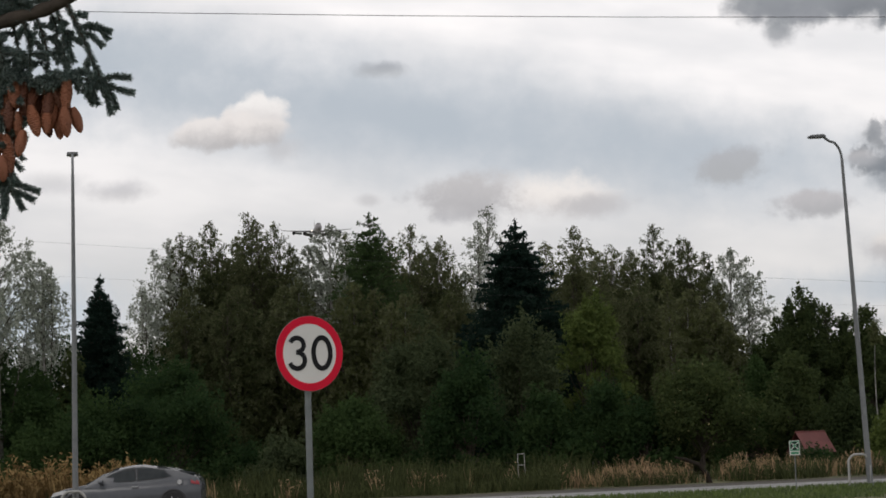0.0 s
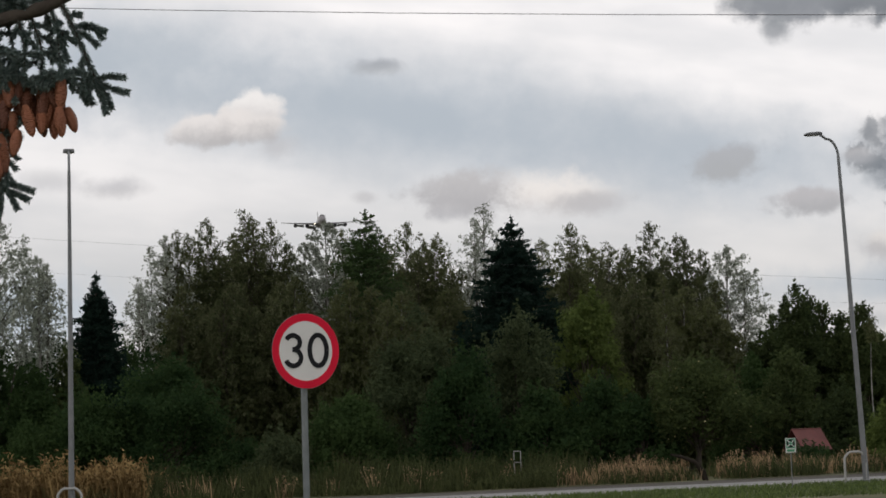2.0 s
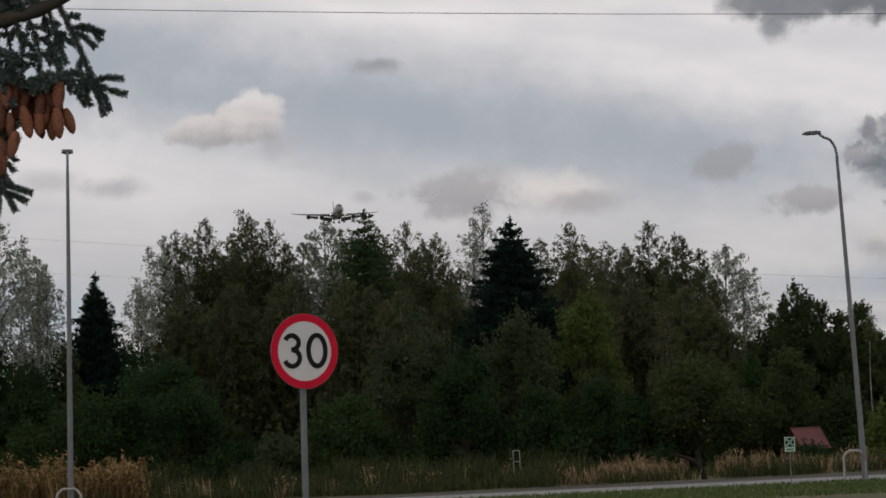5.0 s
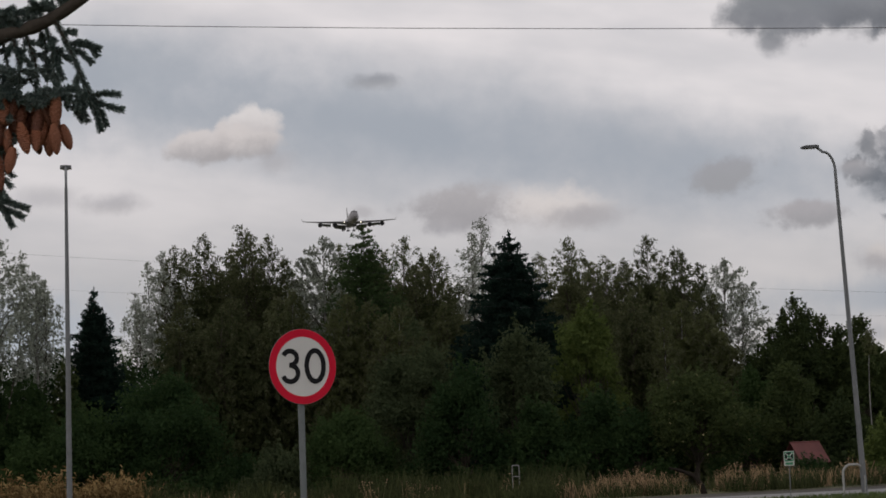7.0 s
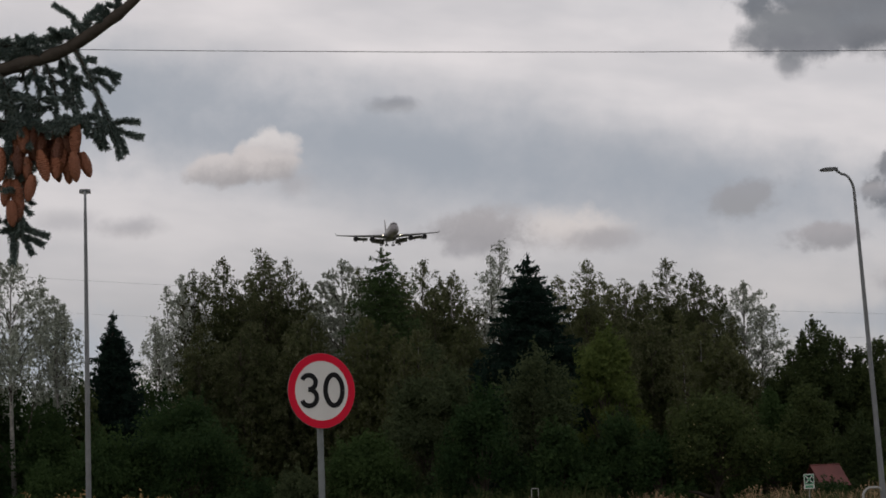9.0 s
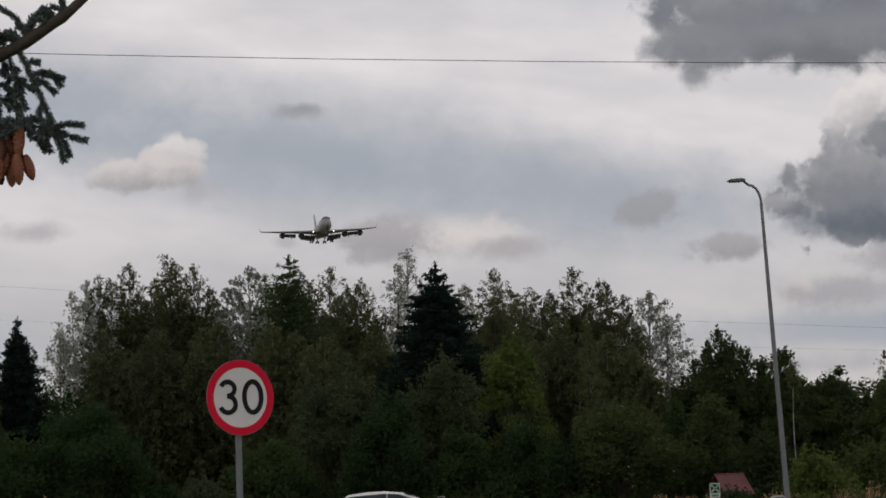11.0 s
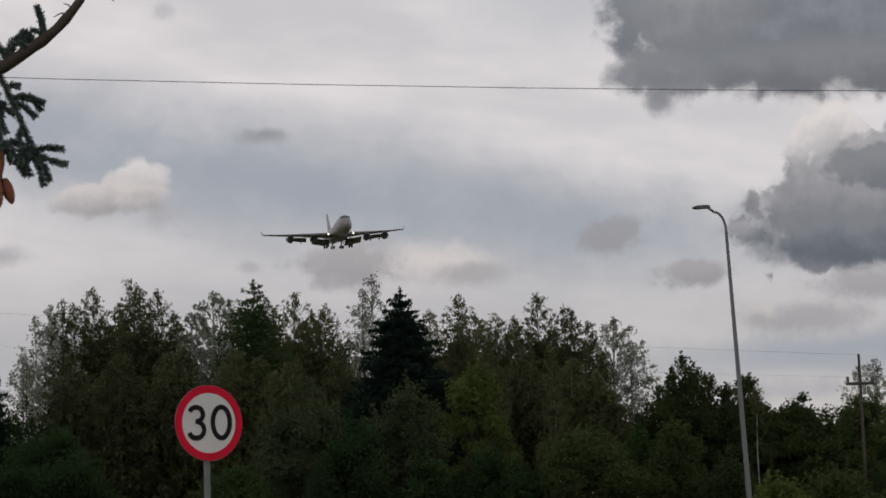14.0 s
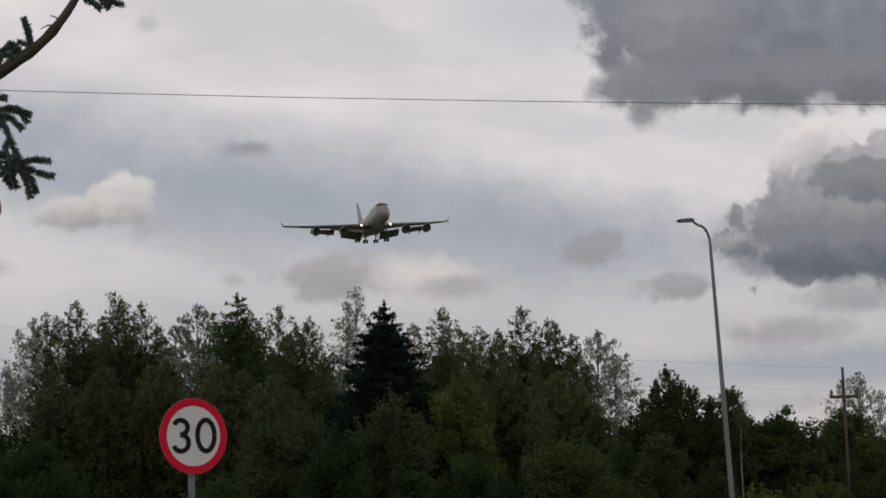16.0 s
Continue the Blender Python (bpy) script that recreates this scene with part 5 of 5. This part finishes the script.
    part("fin", Shape().rings([[(x, z * 0.55, 2.6) for x, _, z in foil(-52.5, 12.5, 1.1, 0, 0)], [(x, z * 0.55, 12.6) for x, _, z in foil(-63.5, 4.4, 0.4, 0, 0)]]), M_SKIN, ob)
    # landing gear: a nose leg and four main bogies

    def bogie(x, y, top, z, rows, gauge, r_):
        g = part("landing_gear", Shape().tube([(x + 0.3, y, top), (x, y, z + r_ * 0.5)], [0.30, 0.22], 8), M_WING, ob)
        if rows > 1:
            part("bogie_beam", Shape().tube([(x - 0.95, y, z + 0.02), (x + 0.95, y, z - 0.02)], 0.16, 8), M_WING, g)
        for i in range(rows):
            for s in (-1, 1):
                xx = x + (i - (rows - 1) / 2) * 1.7
                prof = ((-0.24, r_ * 0.55), (-0.24, r_ * 0.9), (-0.16, r_), (0.16, r_), (0.24, r_ * 0.9), (0.24, r_ * 0.55))
                part("wheel", Shape().rings([[(xx + q * math.cos(a), y + s * gauge + w_, z + q * math.sin(a)) for a in [2 * math.pi * k / 18 for k in range(18)]] for w_, q in prof]), M_TYRE, g)
        part("gear_door", Shape().box((x - 1.1, y + (0.75 if y >= 0 else -0.83), z + 1.4), (x + 1.1, y + (0.83 if y >= 0 else -0.75), top - 0.1)), M_SKIN, g)
    bogie(-7.6, 0.0, -2.9, -5.6, 1, 0.45, 0.62)
    for s in (-1, 1):
        bogie(-33.2, s * 5.5, -2.2, -6.1, 2, 0.56, 0.66)
        bogie(-36.4, s * 1.95, -3.0, -6.15, 2, 0.56, 0.66)
    return ob


# ---- cars ----
def wheel_for(car_ob, x, y, r_, name="wheel"):
    w = new(name)
    w.parent = car_ob
    w.matrix_basis = pose(x, y, r_)
    w["label"] = "wheel with black tyre and light alloy rim"

    def lathe(prof, n_=26):
        return Shape().rings([[(q * math.cos(a), yy, q * math.sin(a)) for a in [2 * math.pi * k / n_ for k in range(n_)]] for yy, q in prof])
    part("tyre", lathe(((-0.10, r_ * 0.66), (-0.10, r_ * 0.93), (-0.07, r_), (0.07, r_), (0.10, r_ * 0.93), (0.10, r_ * 0.66))), M_TYRE, w)
    s = -1 if y < 0 else 1
    part("rim", lathe(((s * 0.06, r_ * 0.67), (s * 0.095, r_ * 0.66), (s * 0.09, r_ * 0.58), (s * 0.05, r_ * 0.5), (s * 0.06, 0.05))), M_RIM, w)
    for k in range(5):
        a = 2 * math.pi * k / 5
        part("spoke", Shape().tube([(0.05 * math.cos(a), s * 0.09, 0.05 * math.sin(a)), (r_ * 0.6 * math.cos(a), s * 0.088, r_ * 0.6 * math.sin(a))], [0.03, 0.022], 5), M_RIM, w)
    return w


def hatchback(name, label, paint, length, high, bonnet, wind0, roof0, roof1, tail, belt, tail_top, side_windows, tail_lamp, wide=1.76):
    """A hatchback along +x: x is measured from the front bumper back, the profile in metres."""
    ob = thing(name, pose(0, 0, 0), label, "car", "passing cars")
    L = length
    X = lambda s: L / 2 - s
    hw = wide / 2
    # lower body: stations front to back with belt and sill heights
    sts = [(0.02, 0.66, 0.60, 0.30), (0.14, 0.80, 0.70, 0.20), (0.45, 0.86, bonnet - 0.10, 0.18), (wind0 - 0.05, 0.95, bonnet, 0.18), (wind0 + 0.5, 0.985, belt - 0.03, 0.18), (L * 0.55, 1.0, belt, 0.18), (tail - 0.3, 0.985, belt + 0.05, 0.18), (L - 0.30, 0.95, tail_top, 0.20), (L - 0.07, 0.86, tail_top - 0.07, 0.30), (L, 0.80, tail_top - 0.22, 0.36)]
    rings = []
    for s, w, zt, zb in sts:
        ww = hw * w
        rings.append([(X(s), ww * a, zb + (zt - zb) * b) for a, b in ((-0.80, 0), (-0.96, 0.10), (-1.0, 0.42), (-0.97, 0.72), (-0.90, 0.93), (-0.80, 1.0), (0.80, 1.0), (0.90, 0.93), (0.97, 0.72), (1.0, 0.42), (0.96, 0.10), (0.80, 0))])
    body = part("body", Shape().rings(rings), paint, ob)
    # greenhouse
    g = [(wind0, belt - 0.06, 0.86), ((wind0 + roof0) / 2, (belt + high) / 2 + 0.03, 0.80), (roof0, high - 0.055, 0.70), ((roof0 * 2 + roof1) / 3, high, 0.68), ((roof0 + roof1 * 2) / 3, high - 0.005, 0.68), (roof1, high - 0.06, 0.68), ((roof1 + tail) / 2, (high + tail_top) / 2 + 0.03, 0.74), (tail, tail_top - 0.01, 0.80)]
    rings = []
    for s, zt, w in g:
        zb = belt - 0.12
        top_w = hw * w
        low_w = hw * 0.90
        t_ = (zt - zb) / (high - zb)
        ring = []
        for sgn, flip in ((-1, False), (1, True)):
            side = [(low_w, zb), (low_w + (top_w - low_w) * 0.55 * t_, zb + (zt - zb) * 0.55), (low_w + (hw * 0.70 - low_w) * 0.92 * t_, zb + (zt - zb) * 0.90), (top_w * 0.78, zb + (zt - zb) * 0.99)]
            side = [(X(s), sgn * y, z) for y, z in side]
            ring += list(reversed(side)) if flip else side
        ring.insert(4, (X(s), 0, zt + 0.012))
        rings.append(ring)
    cabin = part("cabin", Shape().rings(rings), paint, ob)

    def side_y(z):
        t_ = (z - (belt - 0.12)) / (high - belt + 0.12)
        return hw * (0.90 - 0.20 * 0.92 * t_ / 0.90 * 1.0) + 0.012
    for outline in side_windows:
        for sgn in (-1, 1):
            pts = [(X(s), sgn * side_y(z), z) for s, z in outline]
            inn = [(x, y - sgn * 0.03, z) for x, y, z in pts]
            m = len(pts)
            part("side_window", Shape().add(pts + inn, [tuple(range(m)), tuple(reversed(range(m, 2 * m)))] + [(i, m + i, m + (i + 1) % m, (i + 1) % m) for i in range(m)]), M_GLASS, cabin, "dark side window", False)
            cen = (sum(p[0] for p in pts) / m, sum(p[2] for p in pts) / m)
            rim_ = [((x - cen[0]) * 1.06 + cen[0], y + sgn * -0.004, (z - cen[1]) * 1.10 + cen[1]) for x, y, z in pts]
            part("window_trim", Shape().add(rim_ + [(x, y - sgn * 0.025, z) for x, y, z in rim_], [tuple(range(m)), tuple(reversed(range(m, 2 * m)))] + [(i, m + i, m + (i + 1) % m, (i + 1) % m) for i in range(m)]), M_TRIM, cabin, "black window trim", False)

    def pane(name_, s0, z0, s1, z1, w0, w1, label_):
        d = V3((X(s1) - X(s0), 0, z1 - z0))
        nrm = V3((-d.z, 0, d.x)).normalized()
        if nrm.z < 0:
            nrm = -nrm
        pts = [V3((X(s0), -w0, z0)), V3((X(s0), w0, z0)), V3((X(s1), w1, z1)), V3((X(s1), -w1, z1))]
        part(name_, Shape().add([p + nrm * 0.045 for p in pts] + [p + nrm * 0.01 for p in pts], [(0, 1, 2, 3), (7, 6, 5, 4), (0, 4, 5, 1), (1, 5, 6, 2), (2, 6, 7, 3), (3, 7, 4, 0)]), M_GLASS, cabin, label_, False)
    pane("windscreen", wind0 + 0.06, belt - 0.02, roof0 - 0.03, high - 0.09, hw * 0.80, hw * 0.62, "tinted windscreen")
    pane("rear_window", tail - 0.05, tail_top + 0.03, roof1 + 0.06, high - 0.10, hw * 0.70, hw * 0.60, "tinted rear window")
    for sgn in (-1, 1):
        for outline, name_, m_ in ((tail_lamp, "tail_lamp", M_TAIL), ([(0.12, 0.62), (0.55, 0.70), (0.55, 0.80), (0.2, 0.74)], "headlamp", M_LENS)):
            pts = [(X(s), sgn * (side_y(z) + 0.006 if z > belt else hw * (0.96 if s < L - 0.1 else 0.84)), z) for s, z in outline]
            m = len(pts)
            part(name_, Shape().add(pts + [(x, y - sgn * 0.12, z) for x, y, z in pts], [tuple(range(m)), tuple(reversed(range(m, 2 * m)))] + [(i, m + i, m + (i + 1) % m, (i + 1) % m) for i in range(m)]), m_, body, "red tail lamp" if m_ is M_TAIL else "clear headlamp", False)
        mx, mz = X(wind0 + 0.52), belt + 0.05
        part("door_mirror", Shape().rings([[(mx + dx_, sgn * (hw + 0.02 + 0.11 * c_), mz + 0.075 * s_) for c_, s_ in [(math.cos(a) * k_, math.sin(a) * k_) for a in [2 * math.pi * j / 10 for j in range(10)]]] for dx_, k_ in ((0.09, 0.35), (0.05, 0.9), (-0.03, 1.0), (-0.05, 0.9))]), paint, body)
        for xs_ in (wind0 + 1.52,):
            part("door_handle", Shape().box((X(xs_) - 0.10, sgn * hw * 0.985 - 0.025, belt - 0.15), (X(xs_) + 0.10, sgn * hw * 0.985 + 0.025, belt - 0.11), 0.008), M_RIM, body, "bright door handle")
        for wx in (0.86, L - 0.80):
            arch = [(X(wx) + 0.37 * math.cos(a), sgn * (hw * 0.985 + 0.004), 0.31 + 0.37 * math.sin(a)) for a in [math.pi * k / 14 for k in range(15)]]
            part("wheel_arch", Shape().tube(arch, 0.03, 6), M_TRIM, body)
            inner = [(X(wx) + 0.355 * math.cos(a), 0.31 + 0.355 * math.sin(a)) for a in [2 * math.pi * k / 22 for k in range(22)]]
            part("arch_lining", Shape().prism(inner, sgn * hw * 0.70, sgn * (hw + 0.002)), M_TRIM, body, "dark wheel housing")
    wheels = [wheel_for(ob, X(wx), sgn * (hw - 0.06), 0.315) for wx in (0.86, L - 0.80) for sgn in (-1, 1)]
    part("underbody", Shape().box((X(L - 0.4), -hw * 0.8, 0.16), (X(0.4), hw * 0.8, 0.34)), M_TRIM, ob)
    return ob, wheels


jet = airliner()
grey_car, grey_wheels = hatchback("grey_hatchback_car", "sleek grey metallic hatchback car driving along the road", M_CARGREY, 4.55, 1.45, 0.92, 1.10, 2.15, 3.20, 4.42, 0.94, 1.08,
                                  [[(1.42, 0.96), (2.62, 0.99), (2.60, 1.345), (2.32, 1.32), (1.95, 1.22)], [(2.70, 0.99), (3.72, 1.07), (3.44, 1.27), (3.1, 1.33), (2.69, 1.35)]],
                                  [(4.30, 0.84), (4.52, 0.80), (4.50, 0.91), (4.26, 0.95)])
part("fuel_cap", Shape().tube([(4.55 / 2 - 3.95, 0.845, 0.90), (4.55 / 2 - 3.95, 0.895, 0.90)], 0.07, 14), M_RIM, grey_car.children[0], "bright round fuel cap").parent = [c for c in grey_car.children if c.name.startswith("body")][0]
white_car, white_wheels = hatchback("white_hatchback_car", "small white hatchback car with red tail lamps on the road", M_CARWHITE, 4.05, 1.50, 0.95, 0.95, 1.85, 3.42, 3.95, 0.98, 1.06,
                                    [[(1.20, 1.01), (2.30, 1.03), (2.28, 1.42), (1.96, 1.39), (1.60, 1.25)], [(2.38, 1.03), (3.53, 1.07), (3.38, 1.38), (2.37, 1.425)]],
                                    [(3.74, 0.99), (3.90, 0.99), (3.72, 1.30), (3.62, 1.30)])


# ---- everything that moves ----
def motions():
    # the airliner on its straight final approach
    head, climb = radians(-82.947), radians(-4.244)
    way_ = V3((math.cos(head) * math.cos(climb), math.sin(head) * math.cos(climb), math.sin(climb)))
    end = V3((28.64, 784.93, 115.26))
    bank = {0: (0.0, -0.3, 6.5), 2: (0.0, -0.4, 2.8), 4: (0.0, -0.6, 1.2), 6.5: (0.2, -0.5, 0.1), 8: (0.3, -0.5, 0.0), 9: (0.4, -0.3, 0.0), 12: (1.5, -0.5, 0.5), 14: (1.7, -0.7, 0.3), 15: (1.3, -0.9, 0.1), 16: (1.2, -1.0, 0.0)}
    rows = []
    for t, (b, dip, aside) in bank.items():
        p = end + way_ * 73.91 * (t - 16)
        rows.append((t, pose(p.x + aside, p.y, p.z + dip, b, 0.355, -82.947)))
    walk(jet, rows)
    # the spruce bough stirs in the wind
    walk(spruce_bough, [(t, pose(a * 0.001, 0, b * 0.001)) for t, a, b in (
        (0, 0, 0), (0.5, -3, -7.7), (1, -5, -4.6), (1.5, -2.5, -3), (2, -3.5, -5), (2.5, 1.8, -3), (3, -1.4, 0.8), (3.5, 0, -1.7), (4, -1.3, -4.3), (6.5, -4.3, -4.7), (7, -0.7, -2.8), (7.5, 1.8, -5.7),
        (8, 2, -6.4), (8.5, 6, -8), (9, 1.7, -5), (9.5, -2.2, -5.7), (12, -19, -3), (12.5, -17, -3), (13.5, -17, -2.7), (14.5, -16.7, -0.4), (15, -15.7, -1.4), (15.5, -18.6, -6.5), (16, -17.3, 0))])
    # the cars keep their speed along the road
    for ob, wheels, x0, v, y, turn in ((grey_car, grey_wheels, GREY_X, -GREY_V, 66.6, 180), (white_car, white_wheels, WHITE_X, WHITE_V, 63.9, 0)):
        walk(ob, [(t, pose(x0 + v * t, y, grade(x0 + v * t) + 0.012, 0, math.degrees(-0.009) * (1 if v > 0 else -1), turn)) for t in (0, 4, 8, 12, 16)])
        for w in wheels:
            p = w.matrix_basis.translation.copy()
            walk(w, [(k / 30, pose(p.x, p.y, p.z) @ pose(0, 0, 0, 0, math.degrees(abs(v) * k / 30 / 0.315), 0)) for k in range(0, 481)])


GREY_X, GREY_V = -9.73, 7.98
WHITE_X, WHITE_V = -66.9, 6.15
motions()
